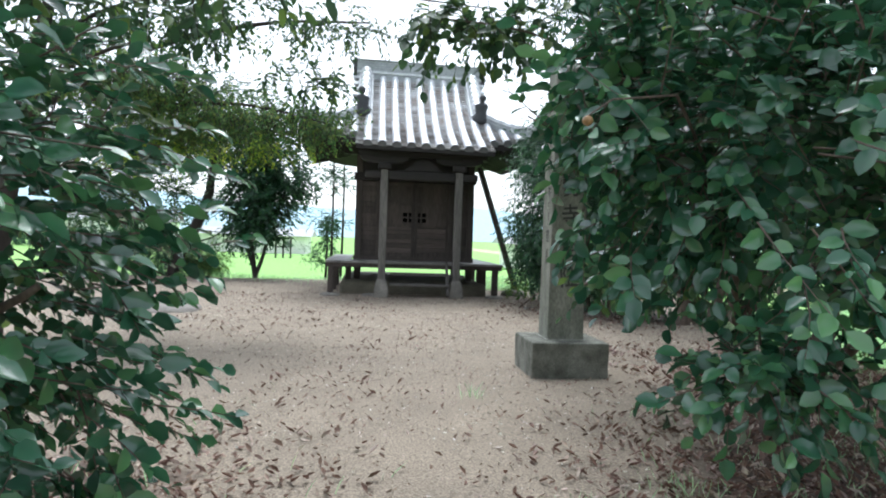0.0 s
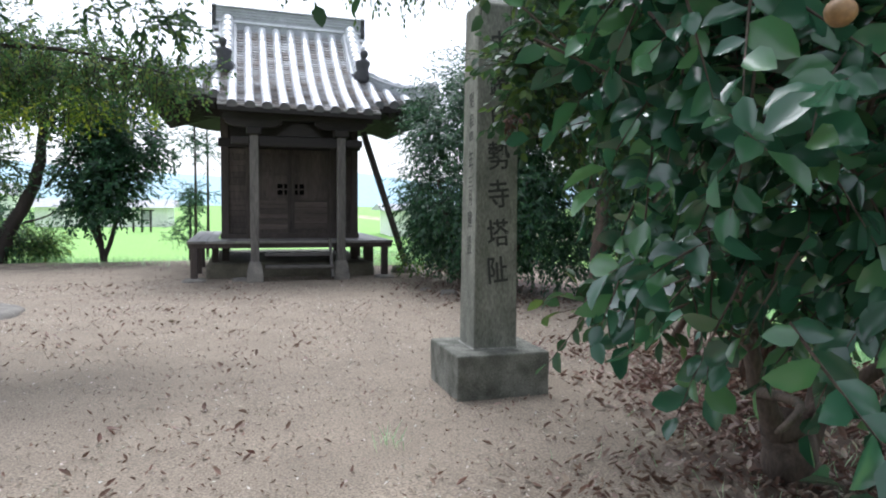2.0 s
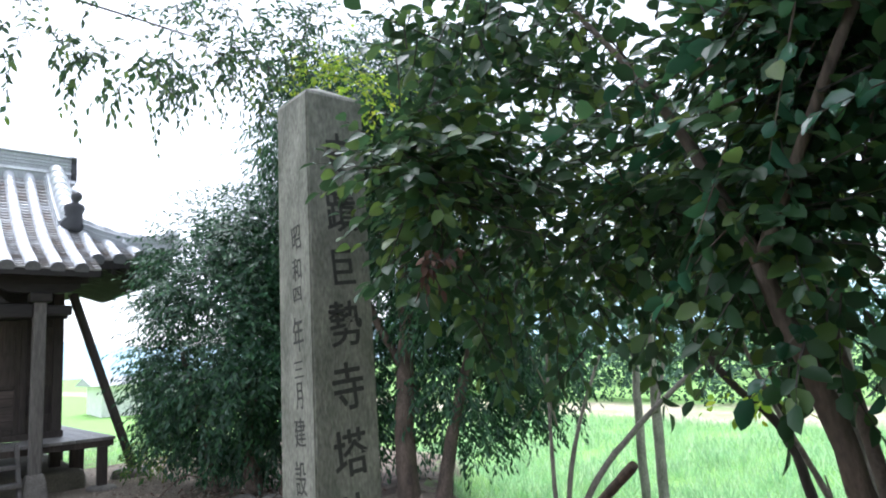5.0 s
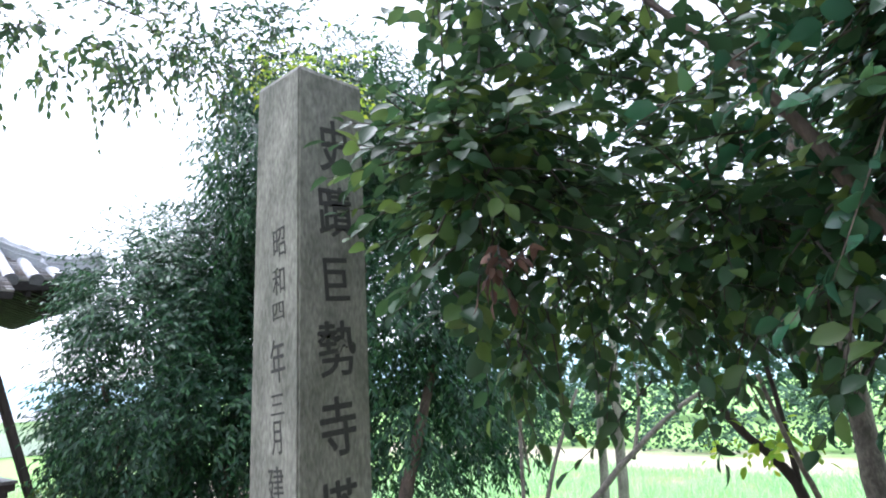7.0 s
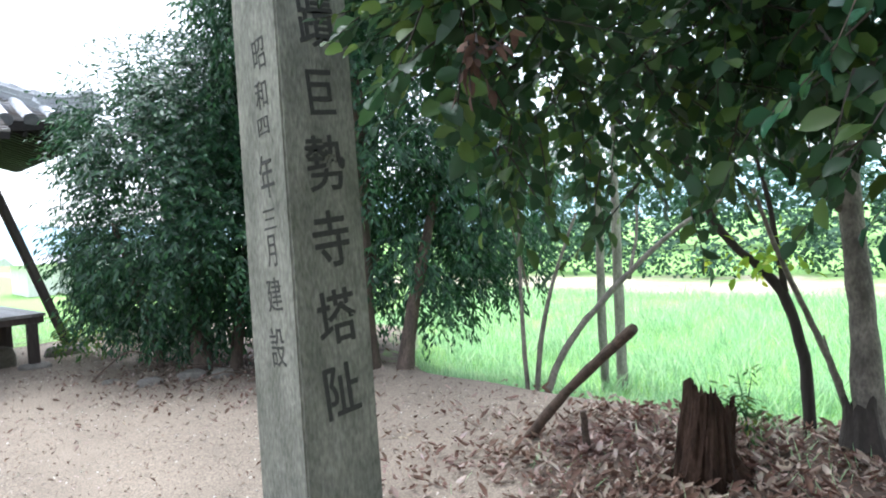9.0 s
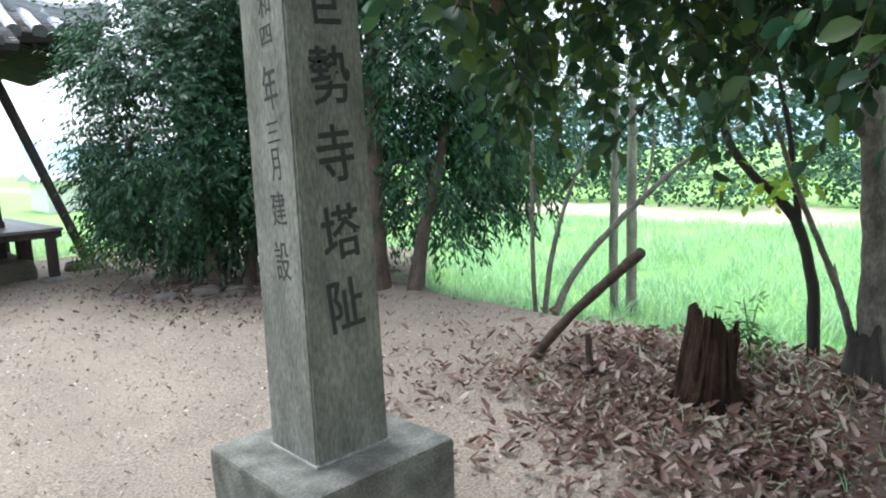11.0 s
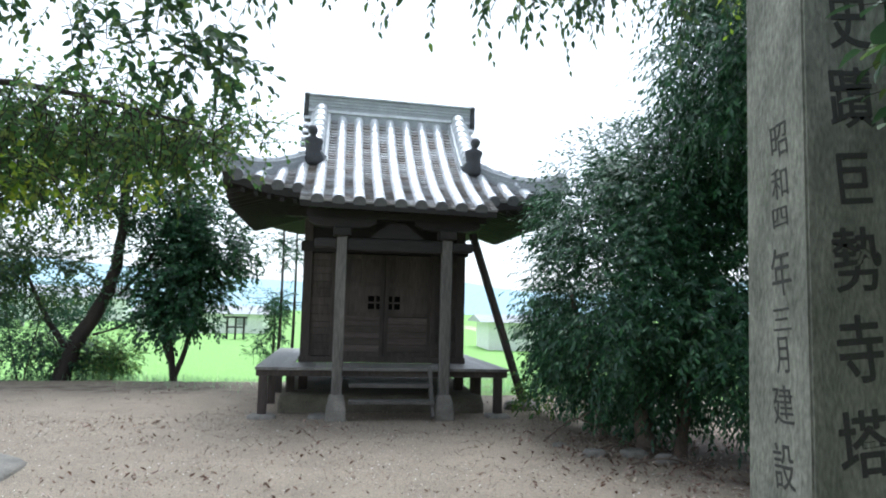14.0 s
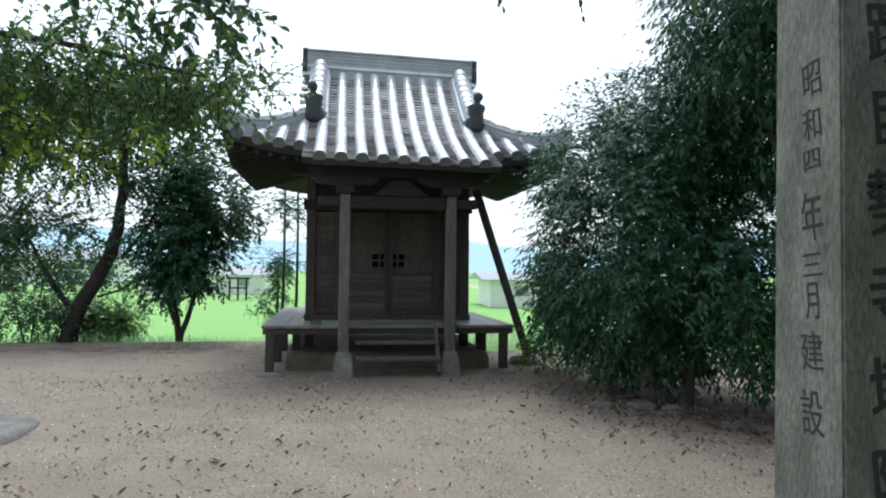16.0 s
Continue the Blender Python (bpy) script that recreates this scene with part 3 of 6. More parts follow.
    # veranda
    vx0, vx1, vy0, vy1 = -1.435, 2.585, 15.27, 20.35
    deck = bx("veranda_edge", vx0 + 0.02, vy0 + 0.04, 0.56, vx1 - 0.02, vy0 + 0.12, 0.652, OLDWOOD)
    for x in (vx0 + 0.03, vx1 - 0.11):
        bx("veranda_edge", x, vy0 + 0.12, 0.56, x + 0.08, vy1, 0.652, OLDWOOD)
    n = 22
    for i in range(n):
        w = (vx1 - vx0) / n
        x = vx0 + i * w
        inside = x + w > bx0 + 0.03 and x < bx1 - 0.03
        bx("deck_board", x + 0.002, vy0 + rng.uniform(-0.012, 0.012), 0.655, x + w - 0.002, by0 - 0.045 if inside else vy1, 0.70, DECK, bevel=0.004)
    for x, y in ((vx0 + 0.13, vy0 + 0.09), (vx1 - 0.17, vy0 + 0.09), (vx0 + 0.13, 17.0), (vx1 - 0.15, 17.0), (vx0 + 0.13, 18.7), (vx1 - 0.15, 18.7), (vx1 - 0.42, vy0 + 0.75), (vx0 + 0.5, vy0 + 0.75)):
        bx("veranda_leg", x - 0.065, y - 0.065, -0.1, x + 0.065, y + 0.065, 0.56, OLDWOOD)
    # steps
    for z, y in ((0.475, 15.02), (0.25, 14.80)):
        bx("step", 0.0, y, z - 0.055, 1.30, y + 0.24, z, GREYWOOD, bevel=0.01)
    for x in (1.24,):
        s = part("stringer", boxed(-0.025, -0.42, -0.05, 0.025, 0.42, 0.05, bevel=0.005, m=pose(*rel(x + 0.03, 15.03, 0.36), 60, 0, 0)), GREYWOOD, hall)
    # porch posts on stone feet
    for x in (-0.185, 1.47):
        y = 15.05
        post = bx("porch_post", x - 0.08, y - 0.08, 0.22, x + 0.08, y + 0.08, 2.74, GREYWOOD, bevel=0.018, label="silvered square porch post with worn corners")
        bm = bmesh.new()
        lo = [(-0.165, 0), (0.165, 0)]
        rings = []
        for z, h in ((-0.12, 0.165), (0.10, 0.15), (0.27, 0.115), (0.32, 0.10)):
            rings.append([bm.verts.new(rel(x + sx * h, y + sy * h, z)) for sx, sy in ((-1, -1), (1, -1), (1, 1), (-1, 1))])
        for p, q in zip(rings, rings[1:]):
            for i in range(4):
                bm.faces.new((p[i], p[(i + 1) % 4], q[(i + 1) % 4], q[i]))
        bm.faces.new(rings[-1])
        bmesh.ops.bevel(bm, geom=[e for e in bm.edges if abs(e.verts[0].co.z - e.verts[1].co.z) > 0.03], offset=0.02, segments=2, affect="EDGES")
        part("post_foot", bm, ROCK, post, "tapered grey stone foot")
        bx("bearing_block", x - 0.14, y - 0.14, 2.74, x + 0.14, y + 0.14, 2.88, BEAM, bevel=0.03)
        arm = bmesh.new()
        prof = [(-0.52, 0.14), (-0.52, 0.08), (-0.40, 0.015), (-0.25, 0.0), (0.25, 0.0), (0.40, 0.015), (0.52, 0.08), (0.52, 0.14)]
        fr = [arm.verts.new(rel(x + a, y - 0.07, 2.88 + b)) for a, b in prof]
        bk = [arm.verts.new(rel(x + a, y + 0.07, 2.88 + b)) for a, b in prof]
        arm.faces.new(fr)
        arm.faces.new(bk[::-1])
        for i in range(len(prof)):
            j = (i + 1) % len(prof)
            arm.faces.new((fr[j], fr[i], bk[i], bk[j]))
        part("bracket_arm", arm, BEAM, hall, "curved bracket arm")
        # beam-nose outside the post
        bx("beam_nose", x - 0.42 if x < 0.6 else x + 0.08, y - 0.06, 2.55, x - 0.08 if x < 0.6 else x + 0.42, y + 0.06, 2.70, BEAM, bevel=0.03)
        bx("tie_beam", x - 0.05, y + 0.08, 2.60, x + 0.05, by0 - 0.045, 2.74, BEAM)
    bx("rainbow_beam", -0.105, 14.99, 2.52, 1.39, 15.11, 2.72, BEAM, bevel=0.03, label="porch cross beam with eave shade in its dark colour")
    frog = bmesh.new()
    prof = [(-0.42, 0.0), (0.42, 0.0), (0.30, 0.10), (0.12, 0.24), (-0.12, 0.24), (-0.30, 0.10)]
    fr = [frog.verts.new(rel(0.67 + a, 15.0, 2.73 + b)) for a, b in prof]
    bk = [frog.verts.new(rel(0.67 + a, 15.09, 2.73 + b)) for a, b in prof]
    frog.faces.new(fr)
    frog.faces.new(bk[::-1])
    for i in range(len(prof)):
        j = (i + 1) % len(prof)
        frog.faces.new((fr[j], fr[i], bk[i], bk[j]))
    part("strut_block", frog, BEAM, hall, "frog-leg shaped strut block")
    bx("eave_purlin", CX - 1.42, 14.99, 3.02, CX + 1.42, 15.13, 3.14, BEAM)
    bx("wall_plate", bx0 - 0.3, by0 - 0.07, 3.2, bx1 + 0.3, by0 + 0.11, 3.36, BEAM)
    # roof shell
    gx = 1.5

    def height(dx, dy):
        d, a = abs(dy), abs(dx)
        if a <= gx:
            return roof_z(dx, d)
        f = roof_z(dx, d)
        s = roof_fall(a) + 0.17 * max(0, (d - 1.45) / 1.1) ** 2 * (a / HALF) ** 3
        return min(f, s)
    ax = sorted(set([round(-HALF + i * HALF / 16, 4) for i in range(33)] + [-gx - 0.002, -gx, gx, gx + 0.002]))
    ay = [round(-HALF + i * HALF / 16, 4) for i in range(33)]
    bm = bmesh.new()
    topv, lowv = [], []
    for y in ay:
        topv.append([bm.verts.new(rel(CX + x, RIDGE_Y + y, height(x, y))) for x in ax])
        lowv.append([bm.verts.new(rel(CX + x * 0.995, RIDGE_Y + y * 0.995, min(height(x, y), EAVE_Z + 0.75 * max(0, 1 - max(abs(x), abs(y)) / HALF) + 0.17 * max(0, (min(abs(x), abs(y)) - 1.45) / 1.1) ** 2) - 0.13)) for x in ax])
    for j in range(len(ay) - 1):
        for i in range(len(ax) - 1):
            bm.faces.new((topv[j][i], topv[j][i + 1], topv[j + 1][i + 1], topv[j + 1][i]))
            bm.faces.new((lowv[j][i + 1], lowv[j][i], lowv[j + 1][i], lowv[j + 1][i + 1]))
    nx, ny = len(ax) - 1, len(ay) - 1
    for i in range(nx):
        bm.faces.new((topv[0][i + 1], topv[0][i], lowv[0][i], lowv[0][i + 1]))
        bm.faces.new((topv[ny][i], topv[ny][i + 1], lowv[ny][i + 1], lowv[ny][i]))
    for j in range(ny):
        bm.faces.new((topv[j][0], topv[j + 1][0], lowv[j + 1][0], lowv[j][0]))
        bm.faces.new((topv[j + 1][nx], topv[j][nx], lowv[j][nx], lowv[j + 1][nx]))
    roof = part("roof", bm, TILEDARK, hall, "curved hip-and-gable roof of silver-grey clay tiles")
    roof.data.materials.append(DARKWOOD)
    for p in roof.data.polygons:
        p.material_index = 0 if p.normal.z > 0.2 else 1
    # porch roof shell, running on from the front slope
    bm = bmesh.new()
    kx = [-1.5 + i * 0.25 for i in range(13)]
    kd = [1.9, 2.2, 2.55, 2.8, 3.0, KOHAI]
    t = [[bm.verts.new(rel(CX + x, RIDGE_Y - d, roof_fall(d) + 0.012)) for x in kx] for d in kd]
    b = [[bm.verts.new(rel(CX + x, RIDGE_Y - d, roof_fall(d) - 0.085)) for x in kx] for d in kd]
    for j in range(len(kd) - 1):
        for i in range(len(kx) - 1):
            bm.faces.new((t[j][i + 1], t[j][i], t[j + 1][i], t[j + 1][i + 1]))
            bm.faces.new((b[j][i], b[j][i + 1], b[j + 1][i + 1], b[j + 1][i]))
    for j in range(len(kd) - 1):
        bm.faces.new((t[j][0], b[j][0], b[j + 1][0], t[j + 1][0]))
        bm.faces.new((b[j][-1], t[j][-1], t[j + 1][-1], b[j + 1][-1]))
    for i in range(len(kx) - 1):
        bm.faces.new((t[-1][i + 1], t[-1][i], b[-1][i], b[-1][i + 1]))
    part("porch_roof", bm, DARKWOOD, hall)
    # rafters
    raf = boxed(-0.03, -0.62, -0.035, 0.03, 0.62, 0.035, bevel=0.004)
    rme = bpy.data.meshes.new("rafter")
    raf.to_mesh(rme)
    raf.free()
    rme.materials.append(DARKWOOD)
    ang = math.degrees(math.atan(0.30))

    def rafter(x, y, z, turn, pitch, cut=1.0):
        ob = new("rafter", rme)
        ob.parent = hall
        ob.matrix_basis = pose(*rel(x, y, z), 0, 0, turn) @ pose(0, 0, 0, pitch, 0, 0) @ Matrix.Translation((0, -0.6 * (1 - cut), 0)) @ Matrix.Diagonal((1, cut, 1, 1))
    for i in range(-12, 13):
        x = CX + i * 0.2
        if abs(i * 0.2) > 1.5:
            rafter(x, RIDGE_Y - HALF + 0.6, EAVE_Z - 0.01 + (0.17 * max(0, (abs(i * 0.2) - 1.45) / 1.1) ** 2), 0, ang, min(1.0, (HALF - abs(i * 0.2)) / 1.25))
        for sg in (-1, 1):
            y = RIDGE_Y + i * 0.2
            rafter(CX + sg * (HALF - 0.6), y, EAVE_Z - 0.01 + (0.17 * max(0, (abs(i * 0.2) - 1.45) / 1.1) ** 2), 90 if sg > 0 else -90, ang, min(1.0, (HALF - abs(i * 0.2)) / 1.25))
    for i in range(-7, 8):
        rafter(CX + i * 0.2, RIDGE_Y - KOHAI + 0.68, roof_fall(KOHAI - 0.68) - 0.125, 0, 24)
    # tiles
    def half_round(name, length, r0, r1, seg=7):
        vs, fs = [], []
        for z, r in ((-0.004, r0 * 1.0), (0.012, r0 * 1.02), (length * 0.5, r0), (length, r1)):
            for k in range(seg + 1):
                a = math.pi * k / seg
                vs.append((r * math.cos(a), z, r * math.sin(a) * 0.95))
        w = seg + 1
        for j in range(3):
            for k in range(seg):
                fs.append((j * w + k, j * w + k + 1, (j + 1) * w + k + 1, (j + 1) * w + k))
        fs.append(tuple(range(seg, -1, -1)))
        me = bpy.data.meshes.new(name)
        me.from_pydata(vs, [], fs)
        me.polygons.foreach_set("use_smooth", [True] * len(fs))
        me.materials.append(TILE)
        return me
    tile_me = half_round("round_tile", 0.275, 0.090, 0.086)
    ridge_me = half_round("ridge_tile", 0.20, 0.125, 0.112, 9)
    disc = bmesh.new()
    bmesh.ops.create_cone(disc, cap_ends=True, segments=14, radius1=0.097, radius2=0.097, depth=0.035)
    bmesh.ops.rotate(disc, verts=disc.verts, matrix=Matrix.Rotation(radians(90), 3, "X"))
    disc_me = bpy.data.meshes.new("end_disc")
    disc.to_mesh(disc_me)
    disc.free()
    disc_me.materials.append(ENDTILE)

    def lay(me, name, p, q, parent):
        """Set a tile from the low point p towards the high point q."""
        d = (Vector(q) - Vector(p)).normalized()
        u = Vector((0, 0, 1))
        s = d.cross(u).normalized()
        m = Matrix((s, d, s.cross(d))).transposed().to_4x4()
        ob = new(name, me)
        ob.parent = parent
        ob.matrix_basis = Matrix.Translation(rel(*p)) @ m @ pose(0, 0, 0, rng.uniform(-0.8, 0.8), rng.uniform(-1.5, 1.5), rng.uniform(-0.8, 0.8))

    def row(fn, d0, d1):
        """Round tiles up a slope: fn(d) gives the point d out from the ridge; from the eave d1 up to d0."""
        d = d1
        lay(disc_me, "end_disc", fn(d + 0.005), fn(d - 0.1), roof)
        while d > d0 + 0.05:
            p = Vector(fn(d))
            step = 0.245
            dn = d
            while (Vector(fn(dn)) - p).length < step and dn > d0 - 0.1:
                dn -= 0.01
            lay(tile_me, "round_tile", tuple(p), fn(dn), roof)
            d = dn
    pitch_x = 0.3125
    for k in range(-8, 9):
        x = k * pitch_x
        if abs(k) <= 4:
            row(lambda d, x=x: (CX + x, RIDGE_Y - d, roof_fall(d) + 0.03), 0.16, KOHAI)
        else:
            row(lambda d, x=x: (CX + x, RIDGE_Y - d, roof_z(x, d) + 0.02), max(abs(x) + 0.02, 1.6), HALF)
    for sg in (-1, 1):
        for k in range(-7, 8):
            y = k * pitch_x
            row(lambda d, y=y, sg=sg: (CX + sg * d, RIDGE_Y + y, roof_fall(d) + 0.17 * max(0, (abs(y) - 1.45) / 1.1) ** 2 * (d / HALF) ** 3 + 0.02), max(1.62, abs(y)), HALF)
    # flat tiles between the rows: low overlapping slabs
    vs, fs = [], []

    def slab(p, q, w, sx):
        d = (Vector(q) - Vector(p)).normalized()
        s = Vector(sx)
        u = s.cross(d).normalized()
        if u.z < 0:
            u = -u
        n0 = len(vs)
        p, q = Vector(p), Vector(q)
        for base, lift in ((p, 0.034 + rng.uniform(-0.004, 0.004)), (q, 0.008)):
            for off, dip in ((-w, 0.014), (0, 0.0), (w, 0.014)):
                vs.append(Vector(rel(*(base + s * off + u * (lift + dip)))))
        for off in (-w, 0, w):
            vs.append(Vector(rel(*(p + s * off + u * 0.004))))
        fs.extend([(n0, n0 + 1, n0 + 4, n0 + 3), (n0 + 1, n0 + 2, n0 + 5, n0 + 4), (n0 + 6, n0 + 7, n0 + 1, n0), (n0 + 7, n0 + 8, n0 + 2, n0 + 1)])
    for k in range(-9, 9):
        x = (k + 0.5) * pitch_x
        if abs(x) > HALF:
            continue
        spans = [(0.15, KOHAI)] if abs(x) < 1.5 else [(max(1.6, abs(x)), HALF)]
        for sgy in (-1, 1):
            for d0, d1 in spans:
                d1 = min(d1, HALF) if sgy > 0 else d1
                d = d1
                while d > d0:
                    dn = d - 0.085
                    z = (lambda e: roof_fall(e)) if abs(x) < 1.7 and d < 1.4 or abs(x) < 1.5 else (lambda e: roof_z(x, e))
                    slab((CX + x, RIDGE_Y + sgy * d, z(d) + 0.006), (CX + x, RIDGE_Y + sgy * dn, z(dn) + 0.006), 0.10, (1, 0, 0))
                    d = dn
        for sg in (-1, 1):
            y, d = x, HALF
            while d > max(1.55, abs(y)):
                dn = d - 0.085
                zz = lambda e: roof_fall(e) + 0.17 * max(0, (abs(y) - 1.45) / 1.1) ** 2 * (e / HALF) ** 3
                slab((CX + sg * d, RIDGE_Y + y, zz(d) + 0.006), (CX + sg * dn, RIDGE_Y + y, zz(dn) + 0.006), 0.10, (0, 1, 0))
                d = dn
    for sg in (-1, 1):
        d = KOHAI
        while d > 1.5:
            slab((CX + sg * 1.42, RIDGE_Y - d, roof_fall(d) + 0.01), (CX + sg * 1.42, RIDGE_Y - d + 0.085, roof_fall(d - 0.085) + 0.01), 0.08, (1, 0, 0))
            d -= 0.085
    me = bpy.data.meshes.new("flat_tiles")
    me.from_pydata([tuple(v) for v in vs], [], fs)
    tagged(mesh_part("flat_tiles", me, TILEDARK, roof, "overlapping flat clay tiles with brown debris"), kind="stuff")
    # upper slope edge boards over the gables
    for sg in (-1, 1):
        bm = bmesh.new()
        rings = []
        for d in [i * 0.13 for i in range(-11, 12)]:
            z = roof_fall(abs(d))
            rings.append([bm.verts.new(rel(CX + sg * x, RIDGE_Y + d, z + h)) for x, h in ((1.44, 0.012), (1.64, 0.012), (1.64, -0.14), (1.44, -0.14))])
        for p, q in zip(rings, rings[1:]):
            for i in range(4):
                bm.faces.new((p[i], p[(i + 1) % 4], q[(i + 1) % 4], q[i]))
        bm.faces.new(rings[0])
        bm.faces.new(rings[-1])
        bmesh.ops.recalc_face_normals(bm, faces=bm.faces)
        part("gable_edge", bm, TILEDARK, hall)
        # short edge tiles lying across the gable rim
        d = 0.15
        while d < 1.45:
            for sy in (-1, 1):
                p = (CX + sg * 1.68, RIDGE_Y + sy * d, roof_fall(d) + 0.0)
                lay(tile_me, "round_tile", p, (CX + sg * 1.3, RIDGE_Y + sy * d, roof_fall(d) + 0.02), roof)
            d += 0.2
    # main ridge: stacked courses, pale plaster band, round capping tiles
    ridge = bx("main_ridge", CX - 1.62, RIDGE_Y - 0.13, 5.28, CX + 1.62, RIDGE_Y + 0.13, 5.76, RIDGETILE, label="tall stacked tile ridge with a plastered band")
    bx("ridge_band", CX - 1.64, RIDGE_Y - 0.16, 5.43, CX + 1.64, RIDGE_Y + 0.16, 5.49, TILE, None, 0.012).parent = ridge
    for z in (5.56, 5.62, 5.68):
        bx("ridge_course", CX - 1.635, RIDGE_Y - 0.142, z, CX + 1.635, RIDGE_Y + 0.142, z + 0.035, RIDGETILE, None, 0.008).parent = ridge
    for i in range(12):
        lay(tile_me, "ridge_tile", (CX - 1.66 + i * 0.275, RIDGE_Y, 5.76), (CX - 1.37 + i * 0.275, RIDGE_Y, 5.76), ridge)
    bx("ridge_cap", CX - 1.66, RIDGE_Y - 0.17, 5.755, CX + 1.66, RIDGE_Y + 0.17, 5.795, RIDGETILE, None, 0.012).parent = ridge
    for sg in (-1, 1):
        x = CX + sg * 1.66
        bm = bmesh.new()
        prof = [(-0.18, -0.28), (0.18, -0.28), (0.20, -0.12), (0.15, 0.08), (0.18, 0.20), (0.09, 0.25), (0.0, 0.28), (-0.09, 0.25), (-0.18, 0.20), (-0.15, 0.08), (-0.20, -0.12)]
        a = [bm.verts.new(rel(x - 0.04, RIDGE_Y + p, 5.58 + q)) for p, q in prof]
        c = [bm.verts.new(rel(x + 0.05, RIDGE_Y + p, 5.58 + q)) for p, q in prof]
        bm.faces.new(a)
        bm.faces.new(c[::-1])
        for i in range(len(prof)):
            bm.faces.new((a[i], a[i - 1], c[i - 1], c[i]))
        bmesh.ops.recalc_face_normals(bm, faces=bm.faces)
        part("ridge_end_tile", bm, SMOKED, hall, "scrolled dark ridge-end tile")

    # descending and corner ridges
    def swept(name, pts, width, tall, mat, label=""):
        bm = bmesh.new()
        rings = []
        for i, p in enumerate(pts):
            p = Vector(p)
            d = (Vector(pts[min(i + 1, len(pts) - 1)]) - Vector(pts[max(i - 1, 0)])).normalized()
            s = d.cross(Vector((0, 0, 1))).normalized()
            u = s.cross(d)
            prof = [(-1, -0.5), (-1, 0.28), (-1.18, 0.30), (-1.18, 0.40), (-0.95, 0.42), (-0.95, 0.62), (-1.12, 0.64), (-1.12, 0.74), (-0.9, 0.78), (-0.62, 1.05), (0, 1.2), (0.62, 1.05), (0.9, 0.78), (1.12, 0.74), (1.12, 0.64), (0.95, 0.62), (0.95, 0.42), (1.18, 0.40), (1.18, 0.30), (1, 0.28), (1, -0.5)]
            rings.append([bm.verts.new(rel(*(p + s * a * width + u * b * tall))) for a, b in prof])
        m = len(rings[0])
        for p, q in zip(rings, rings[1:]):
            for i in range(m):
                bm.faces.new((p[i], p[(i + 1) % m], q[(i + 1) % m], q[i]))
        bm.faces.new(rings[0])
        bm.faces.new(rings[-1][::-1])
        bmesh.ops.recalc_face_normals(bm, faces=bm.faces)
        return part(name, bm, mat, hall, label)
    for sg in (-1, 1):
        for sy in (-1, 1):
            x = CX + sg * 1.36
            pts = [(x, RIDGE_Y + sy * (0.14 + i * 0.14), roof_fall(0.14 + i * 0.14)) for i in range(11)]
            r = swept("descending_ridge", pts, 0.16, 0.24, RIDGETILE, "stacked tile ridge running down the slope")
            for i in range(8):
                d = 1.52 - i * 0.175
                lay(ridge_me, "ridge_tile", (x, RIDGE_Y + sy * d, roof_fall(d) + 0.265), (x, RIDGE_Y + sy * (d - 0.17), roof_fall(d - 0.17) + 0.265), r)
            cs = []
            for i in range(10):
                f = i / 9
                a = 1.42 + (HALF + 0.04 - 1.42) * f
                cs.append((CX + sg * a, RIDGE_Y + sy * a, roof_fall(a) + 0.17 * max(0, (a - 1.45) / 1.1) ** 2 * (a / HALF) ** 3 + 0.10 * f * f))
            r = swept("corner_ridge", cs, 0.11, 0.22, RIDGETILE, "stacked tile corner ridge sweeping up at its end")
            for i in range(6):
                p, q = Vector(cs[9]).lerp(Vector(cs[0]), i / 6), Vector(cs[9]).lerp(Vector(cs[0]), (i + 1) / 6)
                f = 1 - i / 6
                p, q = [Vector((v.x, v.y, roof_fall(abs(v.x - CX)) + 0.17 * max(0, (abs(v.x - CX) - 1.45) / 1.1) ** 2 * (abs(v.x - CX) / HALF) ** 3 + 0.06 * f * f + 0.19)) for v in (p, q)]
                lay(tile_me, "ridge_tile", tuple(p), tuple(q), r)
        # seated roof figure: base, folded legs, waist, shoulders, neck and head
        bm = bmesh.new()
        fx, fy = CX + sg * 1.40, RIDGE_Y - 1.62
        fz = roof_fall(1.62) + 0.02
        rings = []
        for z, w, dp, lean in ((0.0, 0.16, 0.13, 0), (0.06, 0.185, 0.15, 0), (0.14, 0.18, 0.14, 0), (0.22, 0.145, 0.115, 0.005), (0.33, 0.135, 0.10, 0.01), (0.42, 0.165, 0.10, 0.015), (0.47, 0.15, 0.085, 0.02), (0.505, 0.06, 0.055, 0.025), (0.535, 0.05, 0.05, 0.03), (0.57, 0.078, 0.085, 0.035), (0.62, 0.088, 0.095, 0.04), (0.67, 0.07, 0.075, 0.04), (0.70, 0.03, 0.03, 0.04)):
            rings.append([bm.verts.new(rel(fx + sg * lean + w * math.cos(2 * math.pi * k / 14), fy - lean + dp * math.sin(2 * math.pi * k / 14), fz + z)) for k in range(14)])
        for p, q in zip(rings, rings[1:]):
            for k in range(14):
                bm.faces.new((p[k], p[(k + 1) % 14], q[(k + 1) % 14], q[k]))
        bm.faces.new(rings[0][::-1])
        bm.faces.new(rings[-1])
        part("roof_figure", bm, SMOKED, hall, "dark smoked-clay seated roof figure", smooth=True)
    # the whole roof sags a little towards the prop
    sag = Matrix.Translation(rel(CX, RIDGE_Y, EAVE_Z)) @ Matrix.Rotation(radians(0.9), 4, "Y") @ Matrix.Translation(rel(CX, RIDGE_Y, EAVE_Z)).inverted()
